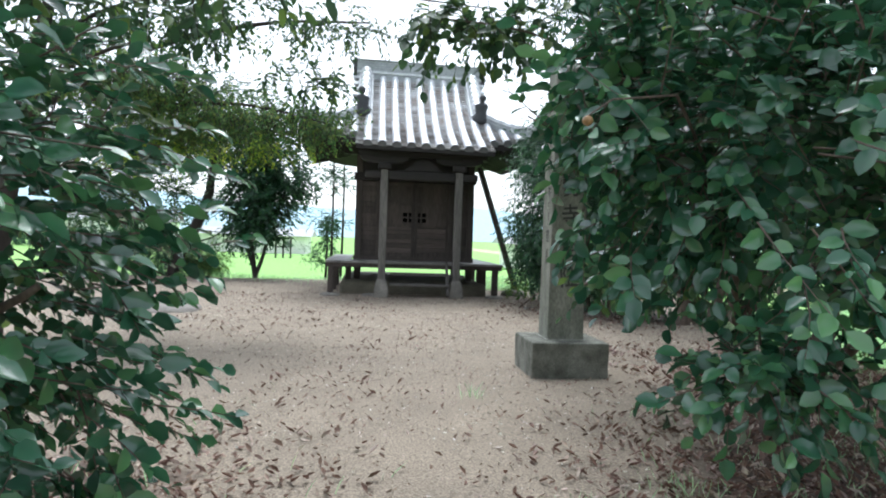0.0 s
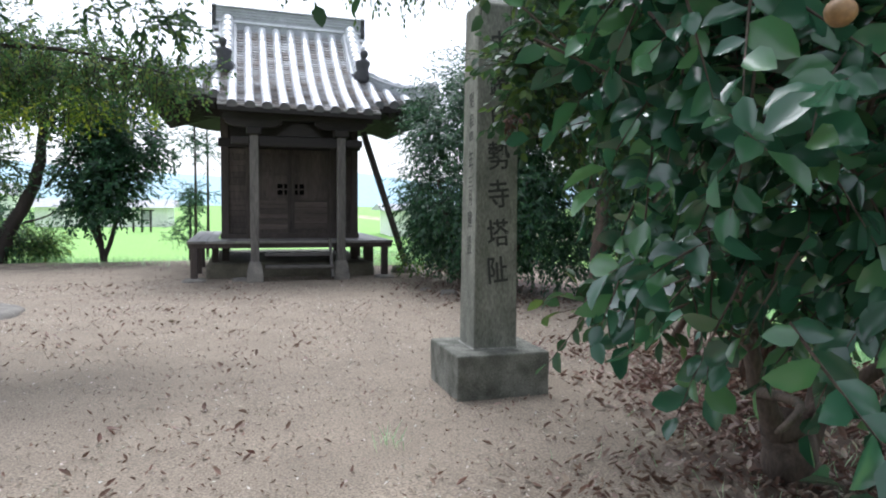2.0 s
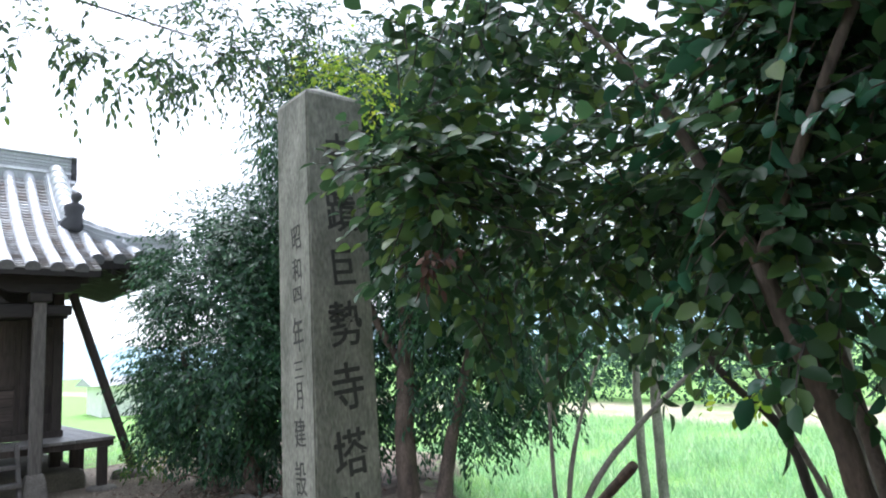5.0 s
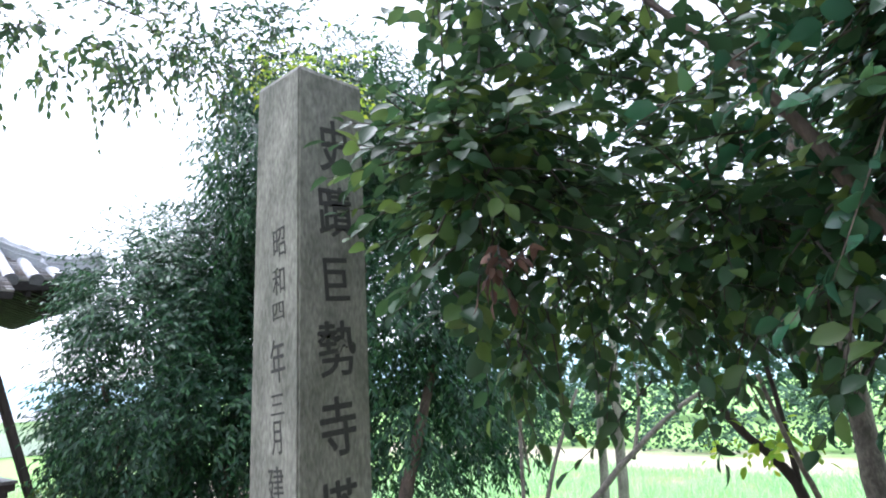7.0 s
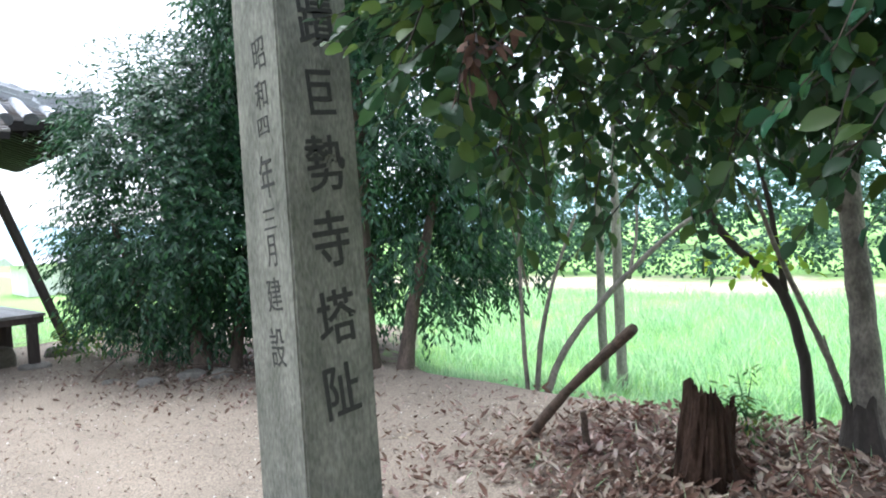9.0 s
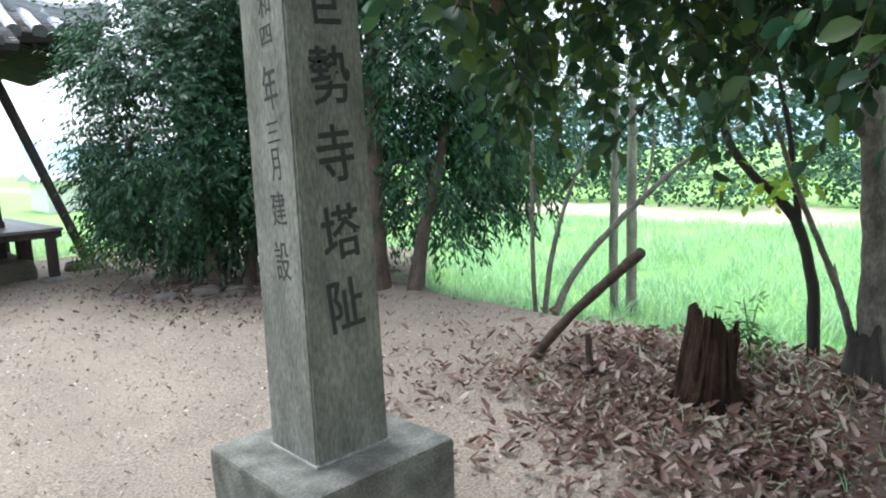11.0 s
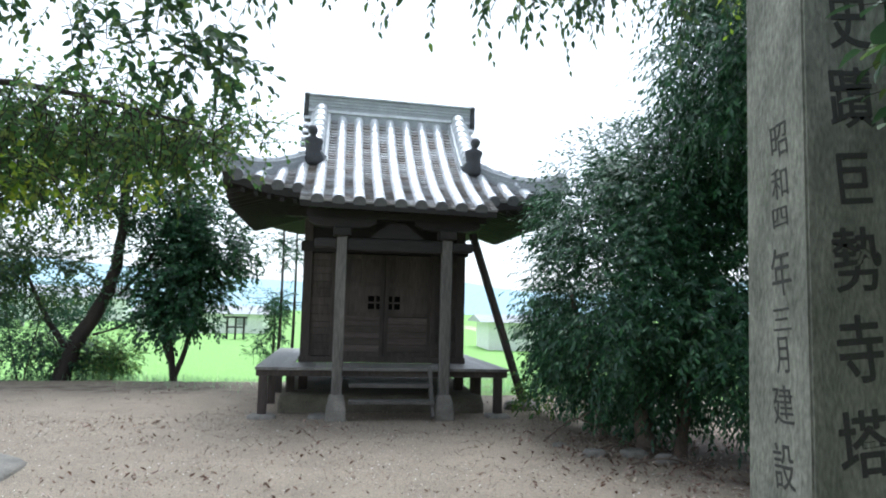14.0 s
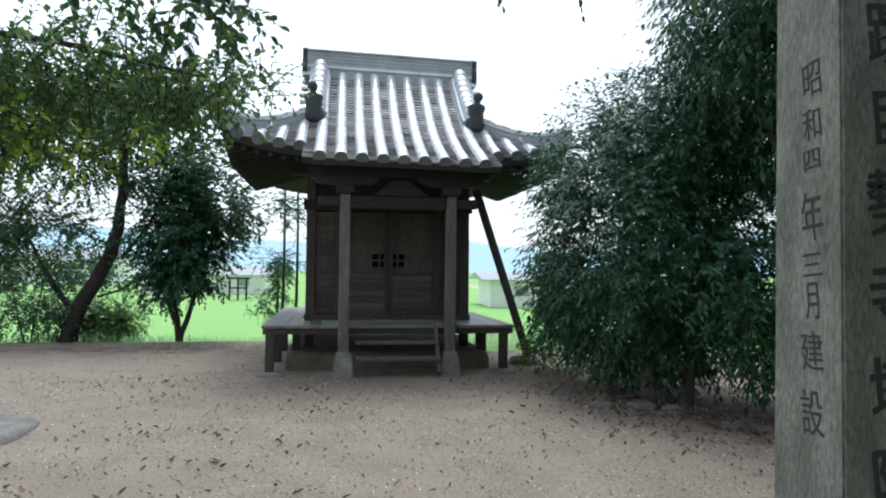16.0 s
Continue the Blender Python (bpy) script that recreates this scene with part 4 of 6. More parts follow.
    for ob in hall.children:
        if ob.name.split(".")[0] in ("roof", "porch_roof", "rafter", "gable_edge", "main_ridge", "ridge_end_tile", "descending_ridge", "corner_ridge", "roof_figure"):
            ob.matrix_basis = sag @ ob.matrix_basis


shrine_hall()


def stone(name, x, y, z, sx, sy, sz, seed, label, mat=None, category="stone"):
    bm = bmesh.new()
    bmesh.ops.create_icosphere(bm, subdivisions=3, radius=1)
    for v in bm.verts:
        c = v.co.copy()
        c = Vector([math.copysign(abs(a) ** 0.6, a) for a in c])
        c *= 1 + 0.18 * noise.noise(v.co * 1.3 + Vector((seed, 0, 0)))
        v.co = Vector((c.x * sx, c.y * sy, c.z * sz))
    ob = part(name, bm, mat or ROCK, smooth=True)
    ob.location = (x, y, z)
    return tagged(ob, label, category)


for x, y in ((-0.185, 15.05), (1.47, 15.02)):
    stone("foundation_slab", x, y - 0.05, -0.14, 0.40, 0.32, 0.065, x, "flat pale stone slab under a porch post")
for x, y in ((-1.30, 15.36), (2.41, 15.36)):
    stone("foundation_slab", x, y, -0.08, 0.22, 0.2, 0.07, x + 3, "flat dark stone pad under a veranda leg")
stone("foundation_slab", -0.42, 15.35, -0.12, 0.22, 0.25, 0.1, 8, "flat dark stone beside the porch step")
stone("prop_stone", 3.1, 16.35, -0.1, 0.32, 0.25, 0.16, 5, "rounded grey stone at the foot of a prop")
stone("field_stone", 2.86, 12.35, -0.06, 0.14, 0.1, 0.09, 2, "pale rounded stone under a bush")
stone("field_stone", 3.35, 12.3, -0.06, 0.16, 0.12, 0.09, 3, "pale rounded stone under a bush")
stone("field_stone", 2.62, 12.9, -0.07, 0.1, 0.08, 0.06, 4, "small stone under a bush")
stone("field_stone", 3.6, 12.0, -0.05, 0.12, 0.1, 0.08, 6, "pale rounded stone under a bush")
stone("field_stone", 2.05, 16.2, -0.1, 0.18, 0.12, 0.1, 7, "grey stone beneath the veranda")
stone("base_stone", -4.0, 11.85, -0.14, 0.74, 0.8, 0.19, 9, "broad flat grey pagoda base stone set in the earth")

# leaning timber prop
prop = thing("leaning_prop", (3.12, 16.55, 0.0), "dark square timber prop leaning under the roof eave", "prop")
foot, head = Vector((3.19, 16.45, -0.05)), Vector((2.12, 16.2, 3.0))
L = (head - foot).length
m = Matrix.Translation((foot + head) / 2 - prop.location) @ (head - foot).to_track_quat("Z", "Y").to_matrix().to_4x4()
part("timber", boxed(-0.06, -0.055, -L / 2, 0.06, 0.055, L / 2, bevel=0.01, m=m), OLDWOOD, prop)


# ---- trees ----


def tree(name, place, label, category="tree", group=""):
    return thing(name, place, label, category, group)


def near_camellia():
    """The evergreen that the path brushes past, between the path and the marker."""
    rng = random.Random(11)
    t = tree("camellia_tree", (2.4, 4.6, -0.05), "glossy dark green camellia tree with leaning brown trunk and low branches")
    limbs(t, rng, [
        ([(2.42, 4.62, -0.25), (2.37, 4.6, 0.05), (2.28, 4.59, 0.3)], 0.19, 0.11),
        ([(2.30, 4.59, 0.15), (2.10, 4.56, 0.5), (1.84, 4.55, 1.2), (1.63, 4.65, 1.85)], 0.068, 0.024),
        ([(2.44, 4.61, 0.05), (2.60, 4.6, 0.5), (2.72, 4.55, 1.2), (2.65, 4.4, 2.2), (2.4, 4.3, 3.2)], 0.082, 0.03),
        ([(1.63, 4.65, 1.85), (1.75, 5.0, 2.5), (1.95, 5.6, 3.3)], 0.024, 0.008),
        ([(1.63, 4.65, 1.85), (1.7, 4.35, 2.5), (1.9, 4.0, 3.3)], 0.022, 0.008),
        ([(1.95, 4.47, 0.8), (2.5, 4.8, 1.6), (2.8, 5.2, 2.6)], 0.03, 0.012),
        ([(1.9, 4.5, 1.0), (1.6, 3.9, 1.3), (1.1, 3.2, 1.45)], 0.035, 0.012),
        ([(1.1, 3.2, 1.45), (0.75, 3.45, 1.95), (0.35, 3.75, 2.35), (-0.2, 3.85, 2.45)], 0.011, 0.004),
        ([(2.0, 4.45, 0.5), (1.7, 3.9, 0.62), (1.2, 3.5, 0.68)], 0.03, 0.01),
        ([(1.95, 4.48, 0.75), (1.5, 4.25, 0.95), (0.95, 4.05, 1.08), (0.65, 3.95, 1.02)], 0.022, 0.006),
        ([(2.5, 4.6, 0.3), (2.7, 4.0, 0.9), (2.9, 3.4, 1.4)], 0.045, 0.02),
    ], BARK)

    # Crown cut to fit the camera's view: limits follow its positions and view angles.
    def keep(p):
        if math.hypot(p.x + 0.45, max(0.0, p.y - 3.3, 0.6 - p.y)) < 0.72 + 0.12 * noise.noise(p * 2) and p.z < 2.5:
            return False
        if p.y < 2.92 + 0.5 * (p.x + 0.43):
            edge = 0.20 + 0.25 * max(0, 2.0 - p.y) + 0.10 * max(0, min(1, (p.y - 2.5) / 0.5)) + 0.18 * noise.noise(p * 2)
            if p.z > 1.05 and p.y > 2.95:
                edge = 0.06 + 0.16 * noise.noise(p * 2)
            if p.z > 1.55 and 2.4 < p.y < 2.95:
                edge = min(edge, 0.04 + 0.18 * noise.noise(p * 2))
            if p.z > 2.05 and p.y > 2.4:
                edge = -0.25 + 0.2 * noise.noise(p * 2)
            if p.x < edge and p.z < 3.4:
                return False
            floor = 0.7 if p.x > 2.6 else 0.6 if p.x > 0.9 and p.y < 2.7 else 1.0
            return p.z > floor + 0.25 * noise.noise(p * 1.7)
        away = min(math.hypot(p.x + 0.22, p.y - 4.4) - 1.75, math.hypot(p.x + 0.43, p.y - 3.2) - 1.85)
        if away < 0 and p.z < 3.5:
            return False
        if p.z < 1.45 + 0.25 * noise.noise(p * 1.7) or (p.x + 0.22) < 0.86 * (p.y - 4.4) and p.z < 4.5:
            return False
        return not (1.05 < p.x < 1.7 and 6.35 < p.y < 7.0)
    low = sprays(rng, [((0.82, 3.98, 1.06), (0.34, 0.22, 0.13)), ((1.3, 4.2, 1.08), (0.35, 0.25, 0.18))], 32, None, 0.0, 1.0, 0.3)
    # Takes the darker leaf, so the spray's shade is in its colour.
    foliage(t, rng, low, DEEPLEAF, 0.085, 6, 0.3, "oval", 0.56, name="low_spray", bark=BARK)
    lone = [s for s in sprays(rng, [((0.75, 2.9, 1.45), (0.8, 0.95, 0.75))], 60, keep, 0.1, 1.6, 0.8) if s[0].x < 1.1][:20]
    lone += sprays(rng, [((0.14, 3.12, 1.74), (0.12, 0.10, 0.14))], 2, None, 0.0, 1.0, 0.3)
    leaf_pieces(t, rng, lone, CAMELLIA, 0.092, 6, 0.3)
    skirt = sprays(rng, [((0.9, 2.5, 0.8), (0.38, 0.3, 0.22))], 56, None, 0.05, 1.6, 0.2)
    foliage(t, rng, skirt, CAMELLIA, 0.088, 8, 0.34, "oval", 0.66, name="skirt", bark=BARK, flat=0.25, hang=-0.05)
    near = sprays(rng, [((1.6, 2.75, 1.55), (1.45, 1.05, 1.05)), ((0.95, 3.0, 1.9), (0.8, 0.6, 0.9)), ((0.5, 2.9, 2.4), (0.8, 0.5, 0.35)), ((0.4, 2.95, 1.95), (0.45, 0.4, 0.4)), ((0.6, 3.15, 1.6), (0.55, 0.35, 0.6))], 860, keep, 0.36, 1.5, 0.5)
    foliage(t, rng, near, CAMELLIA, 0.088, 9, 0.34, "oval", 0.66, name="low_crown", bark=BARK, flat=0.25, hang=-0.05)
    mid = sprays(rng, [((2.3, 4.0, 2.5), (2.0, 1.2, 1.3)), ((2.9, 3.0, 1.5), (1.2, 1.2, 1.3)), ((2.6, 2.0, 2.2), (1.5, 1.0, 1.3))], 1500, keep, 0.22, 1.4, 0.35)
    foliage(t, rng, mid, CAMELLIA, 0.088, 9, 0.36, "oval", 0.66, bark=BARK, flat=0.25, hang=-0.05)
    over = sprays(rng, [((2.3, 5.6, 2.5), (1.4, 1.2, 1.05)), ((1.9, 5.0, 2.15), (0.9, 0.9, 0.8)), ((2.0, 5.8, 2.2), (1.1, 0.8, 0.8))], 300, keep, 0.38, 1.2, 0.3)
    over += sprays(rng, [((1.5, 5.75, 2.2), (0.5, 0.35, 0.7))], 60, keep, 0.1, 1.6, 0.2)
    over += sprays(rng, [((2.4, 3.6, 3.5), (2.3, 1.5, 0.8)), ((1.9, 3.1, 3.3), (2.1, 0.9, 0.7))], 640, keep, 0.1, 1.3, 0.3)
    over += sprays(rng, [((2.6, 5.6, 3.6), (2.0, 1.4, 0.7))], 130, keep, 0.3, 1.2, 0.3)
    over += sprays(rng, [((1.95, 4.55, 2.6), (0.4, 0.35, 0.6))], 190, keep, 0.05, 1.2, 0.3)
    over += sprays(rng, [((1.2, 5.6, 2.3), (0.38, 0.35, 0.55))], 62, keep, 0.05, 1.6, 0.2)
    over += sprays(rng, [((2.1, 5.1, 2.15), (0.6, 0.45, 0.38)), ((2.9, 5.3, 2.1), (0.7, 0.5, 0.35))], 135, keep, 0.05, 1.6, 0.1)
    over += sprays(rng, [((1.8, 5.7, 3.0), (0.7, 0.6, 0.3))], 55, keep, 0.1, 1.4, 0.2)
    over += sprays(rng, [((0.0, 3.9, 2.42), (0.5, 0.35, 0.2))], 46, None, 0.1, 1.4, 0.2)
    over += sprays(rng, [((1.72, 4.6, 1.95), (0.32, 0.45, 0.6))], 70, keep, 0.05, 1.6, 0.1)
    # Canopy above the view, added to shade the leaves below it.
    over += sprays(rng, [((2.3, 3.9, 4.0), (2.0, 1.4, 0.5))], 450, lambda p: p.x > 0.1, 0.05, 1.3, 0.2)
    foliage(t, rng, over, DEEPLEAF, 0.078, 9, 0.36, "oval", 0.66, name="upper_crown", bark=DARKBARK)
    dead = sprays(rng, [((1.0, 5.38, 1.92), (0.10, 0.08, 0.08))], 7, None, 0.0, 1.0, 0.2)
    foliage(t, rng, dead, WITHERED, 0.05, 5, 0.12, "long", 0.45, name="withered_leaves", bark=DARKBARK, hang=0.6)
    pod = bmesh.new()
    bmesh.ops.create_uvsphere(pod, u_segments=14, v_segments=10, radius=0.018)
    for v in pod.verts:
        v.co.z *= 0.9 + 0.08 * math.cos(3 * math.atan2(v.co.y, v.co.x))
        v.co += Vector((0.13, 2.34, 1.66)) - t.location
    part("seed_pod", pod, POD, t, "round tan camellia seed pod", smooth=True)
    mesh_part("pod_stalk", tube_mesh("pod_stalk", [[(Vector((0.13, 2.34, 1.675)) - t.location, 0.003), (Vector((0.24, 2.42, 1.75)) - t.location, 0.004), (Vector((0.55, 2.6, 1.82)) - t.location, 0.006), (Vector((1.1, 3.2, 1.45)) - t.location, 0.008)]], 5), BARK, t)


def left_camellia():
    rng = random.Random(12)
    t = tree("camellia_tree", (-2.4, 2.5, -0.15), "broad glossy green camellia bush beside the path entrance")
    limbs(t, rng, [
        ([(-2.4, 2.5, -0.3), (-2.3, 2.5, 0.6), (-2.3, 2.6, 1.6), (-2.0, 2.6, 2.6)], 0.08, 0.03),
        ([(-2.35, 2.5, 0.3), (-1.9, 2.3, 0.8), (-1.45, 2.2, 1.1)], 0.035, 0.01),
        ([(-2.3, 2.5, 0.8), (-1.9, 2.0, 1.4), (-1.7, 1.7, 1.8)], 0.035, 0.01),
        ([(-2.3, 2.6, 1.4), (-1.8, 2.7, 2.3), (-1.2, 2.8, 2.8)], 0.035, 0.01),
    ], BARK)

    def keep(p):
        if p.z > 2.2:
            return p.x < -0.55 or p.z > 2.9
        return p.x < -1.15 - 0.25 * max(0, 2.6 - p.y) + 0.12 * noise.noise(p * 2.2) and p.z > 0.0
    lone = [s for s in sprays(rng, [((-1.75, 2.3, 1.1), (0.7, 0.85, 0.95))], 40, keep, 0.1, 1.6, 0.8)][:20]
    leaf_pieces(t, rng, lone, CAMELLIA, 0.09, 6)
    near = sprays(rng, [((-1.95, 2.4, 1.05), (0.95, 1.05, 1.3)), ((-2.0, 1.7, 1.4), (0.7, 0.7, 0.9))], 780, keep, 0.08, 1.6, 0.6)
    foliage(t, rng, near, CAMELLIA, 0.088, 9, 0.34, "oval", 0.66, name="low_crown", bark=BARK, flat=0.25, hang=-0.05)
    # The highest blob is out of view, added as overhead shade.
    top = sprays(rng, [((-1.9, 2.9, 2.75), (1.7, 1.3, 0.6)), ((-2.6, 3.0, 1.5), (1.1, 1.0, 1.6)), ((-2.5, 1.8, 3.5), (1.3, 1.0, 0.4))], 680, keep, 0.08, 1.4, 0.3)
    foliage(t, rng, top, DEEPLEAF, 0.085, 9, 0.36, "oval", 0.5, bark=DARKBARK)


def maple():
    rng = random.Random(13)
    t = tree("maple_tree", (-4.8, 8.4, -0.1), "fine-leaved maple tree with spreading yellow-green branches")
    limbs(t, rng, [
        ([(-4.8, 8.4, -0.3), (-4.7, 8.4, 1.2), (-4.5, 8.5, 2.6), (-4.2, 8.6, 4.4)], 0.16, 0.06),
        ([(-4.65, 8.4, 1.6), (-3.6, 8.4, 2.5), (-2.2, 8.3, 2.75), (-1.0, 8.2, 2.55)], 0.045, 0.006),
        ([(-4.5, 8.5, 2.5), (-3.5, 9.2, 3.5), (-2.0, 9.6, 4.1), (-0.6, 9.6, 4.2)], 0.06, 0.012),
        ([(-4.6, 8.4, 2.0), (-3.8, 7.6, 2.8), (-2.7, 7.0, 3.1)], 0.05, 0.012),
        ([(-4.4, 8.5, 3.4), (-2.8, 8.5, 4.1), (-0.6, 8.5, 4.2), (1.4, 8.5, 4.1)], 0.03, 0.005),
    ], DARKBARK)
    low = sprays(rng, [((-2.2, 8.5, 2.55), (1.5, 1.0, 0.24)), ((-3.3, 7.9, 2.8), (1.2, 1.0, 0.32)), ((-1.4, 8.3, 2.42), (0.85, 0.6, 0.17)), ((-3.2, 9.0, 2.35), (1.2, 0.9, 0.3)), ((-1.6, 8.9, 2.72), (1.1, 0.7, 0.2)), ((-1.7, 8.2, 2.2), (0.7, 0.5, 0.1))], 1800, lambda p: p.x < -0.98 + 1.0 * max(0.0, p.z - 2.35), 0.12, 1.6, 0.2, 0.0)
    foliage(t, rng, low, MAPLE, 0.043, 14, 0.36, "small", 0.75, 0.1, bark=DARKBARK, flat=0.8)
    tips = sprays(rng, [((-1.7, 8.2, 2.18), (0.8, 0.6, 0.10)), ((-3.0, 8.4, 2.15), (0.9, 0.7, 0.2))], 120, None, 0.1, 1.6, 0.2, 0.2)
    foliage(t, rng, tips, YELLOWLEAF, 0.045, 10, 0.3, "small", 0.7, 0.2, name="yellow_sprays", flat=0.7)
    high = sprays(rng, [((-2.6, 8.8, 4.0), (1.9, 1.4, 0.6)), ((-3.4, 8.2, 3.7), (1.5, 1.2, 0.5)), ((-1.5, 8.8, 3.15), (1.25, 0.8, 0.3))], 520, None, 0.34, 1.3, 0.3)
    foliage(t, rng, high, DEEPLEAF, 0.085, 9, 0.36, "oval", 0.5, name="upper_crown", bark=DARKBARK)
    twigs = sprays(rng, [((0.9, 8.5, 3.75), (1.5, 0.6, 0.4)), ((-0.8, 8.5, 3.75), (0.9, 0.6, 0.35))], 150, None, 0.3, 1.6, 0.2, 0.4)
    foliage(t, rng, twigs, DEEPLEAF, 0.07, 8, 0.36, "long", 0.45, 0.5, name="hanging_growth", bark=DARKBARK, hang=0.5)


def far_trees():
    rng = random.Random(14)
    t = tree("leaning_tree", (-6.0, 20.9, -0.3), "dark tree with a trunk leaning over the terrace edge")
    limbs(t, rng, [
        ([(-6.35, 20.9, -0.5), (-6.0, 20.9, 0.6), (-5.35, 20.9, 1.9), (-5.15, 20.9, 3.0), (-5.1, 20.9, 4.6)], 0.20, 0.09),
        ([(-5.9, 20.9, 0.3), (-6.6, 21.0, 1.2), (-7.2, 21.0, 2.4)], 0.09, 0.03),
        ([(-5.1, 20.9, 1.8), (-4.5, 20.6, 2.5), (-4.1, 20.5, 3.3)], 0.05, 0.015),
        ([(-5.6, 20.9, 0.9), (-5.0, 20.7, 1.1), (-4.5, 20.6, 1.5)], 0.03, 0.012),
        ([(-4.9, 20.9, 3.4), (-6.0, 20.8, 4.2), (-7.3, 20.7, 4.7)], 0.07, 0.02),
    ], DARKBARK)
    s = sprays(rng, [((-6.3, 20.8, 4.4), (2.6, 1.5, 1.6)), ((-7.2, 20.6, 2.6), (1.6, 1.2, 0.8)), ((-5.0, 20.8, 5.2), (2.0, 1.4, 1.0)), ((-6.7, 20.8, 2.3), (2.1, 1.1, 1.1)), ((-8.2, 20.9, 2.4), (1.5, 1.0, 1.6))], 2500, None, 0.26, 1.3, 0.3)
    foliage(t, rng, s, DEEPLEAF, 0.095, 8, 0.45, "small", 0.65, bark=DARKBARK)
    t = tree("camellia_tree", (-3.82, 20.9, -0.25), "rounded dark evergreen with forked stems at the field edge")
    limbs(t, rng, [
        ([(-3.82, 20.9, -0.5), (-3.85, 20.9, 0.2), (-4.15, 20.9, 1.0), (-4.35, 20.9, 2.4)], 0.10, 0.04),
        ([(-3.80, 20.9, 0.0), (-3.6, 20.9, 0.6), (-3.4, 20.9, 1.6), (-3.3, 20.9, 3.0)], 0.07, 0.03),
        ([(-3.85, 20.9, 0.3), (-4.0, 20.7, 1.6), (-3.9, 20.7, 3.4)], 0.06, 0.02),
    ], DARKBARK)
    s = sprays(rng, [((-3.85, 20.8, 1.35), (1.2, 1.0, 0.8)), ((-3.7, 20.8, 2.7), (1.5, 1.2, 1.5)), ((-3.0, 20.8, 2.9), (1.2, 1.0, 0.9)), ((-3.7, 20.8, 3.8), (1.4, 1.0, 1.0)), ((-3.85, 20.8, 1.9), (1.4, 1.0, 0.9))], 2300, None, 0.24, 1.5, 0.3)
    foliage(t, rng, s, HEDGE, 0.12, 8, 0.42, "small", 0.6, bark=DARKBARK)
    for x, y, r, h, sd in ((-7.1, 21.1, 1.3, 1.3, 1), (-8.9, 21.2, 1.5, 1.5, 2), (-5.3, 21.3, 0.75, 0.7, 3), (-6.2, 21.3, 0.9, 0.9, 4)):
        b = tree("shrub", (x, y, -0.3), "low tangled green shrub at the terrace edge", "shrub", "edge shrubs")
        limbs(b, rng, [([(x, y, -0.5), (x + 0.1, y, 0.2), (x + 0.3, y, h)], 0.03, 0.01), ([(x, y, -0.4), (x - 0.2, y, 0.3), (x - 0.4, y, h)], 0.03, 0.01)], DARKBARK)
        s = sprays(rng, [((x, y, h * 0.45), (r, 0.8, h * 0.85))], 480, None, 0.15, 1.2, 0.3)
        foliage(b, rng, s, HEDGE if sd != 3 else MAPLE, 0.075, 8, 0.35, "small", 0.55, bark=DARKBARK)
    for x, y, h in ((-1.75, 24.0, 5.4), (-1.40, 24.3, 5.0), (-1.95, 24.5, 1.6)):
        b = tree("young_pine", (x, y, -0.62), "thin young pine with sparse tufts", "tree", "thin pines")
        limbs(b, rng, [([(x, y, -0.7), (x + 0.04, y, h * 0.5), (x, y, h)], 0.055, 0.015)], DARKBARK)
        s = sprays(rng, [((x - 0.25, y, h * 0.33), (0.75, 0.5, 0.5)), ((x, y, h * 0.62), (0.55, 0.5, 0.7)), ((x, y, h * 0.9), (0.5, 0.5, 0.6))], 210, None, 0.2, 1.8, 0.2)
        foliage(b, rng, s, HEDGE, 0.12, 8, 0.3, "long", 0.22, bark=DARKBARK, flat=0.1)


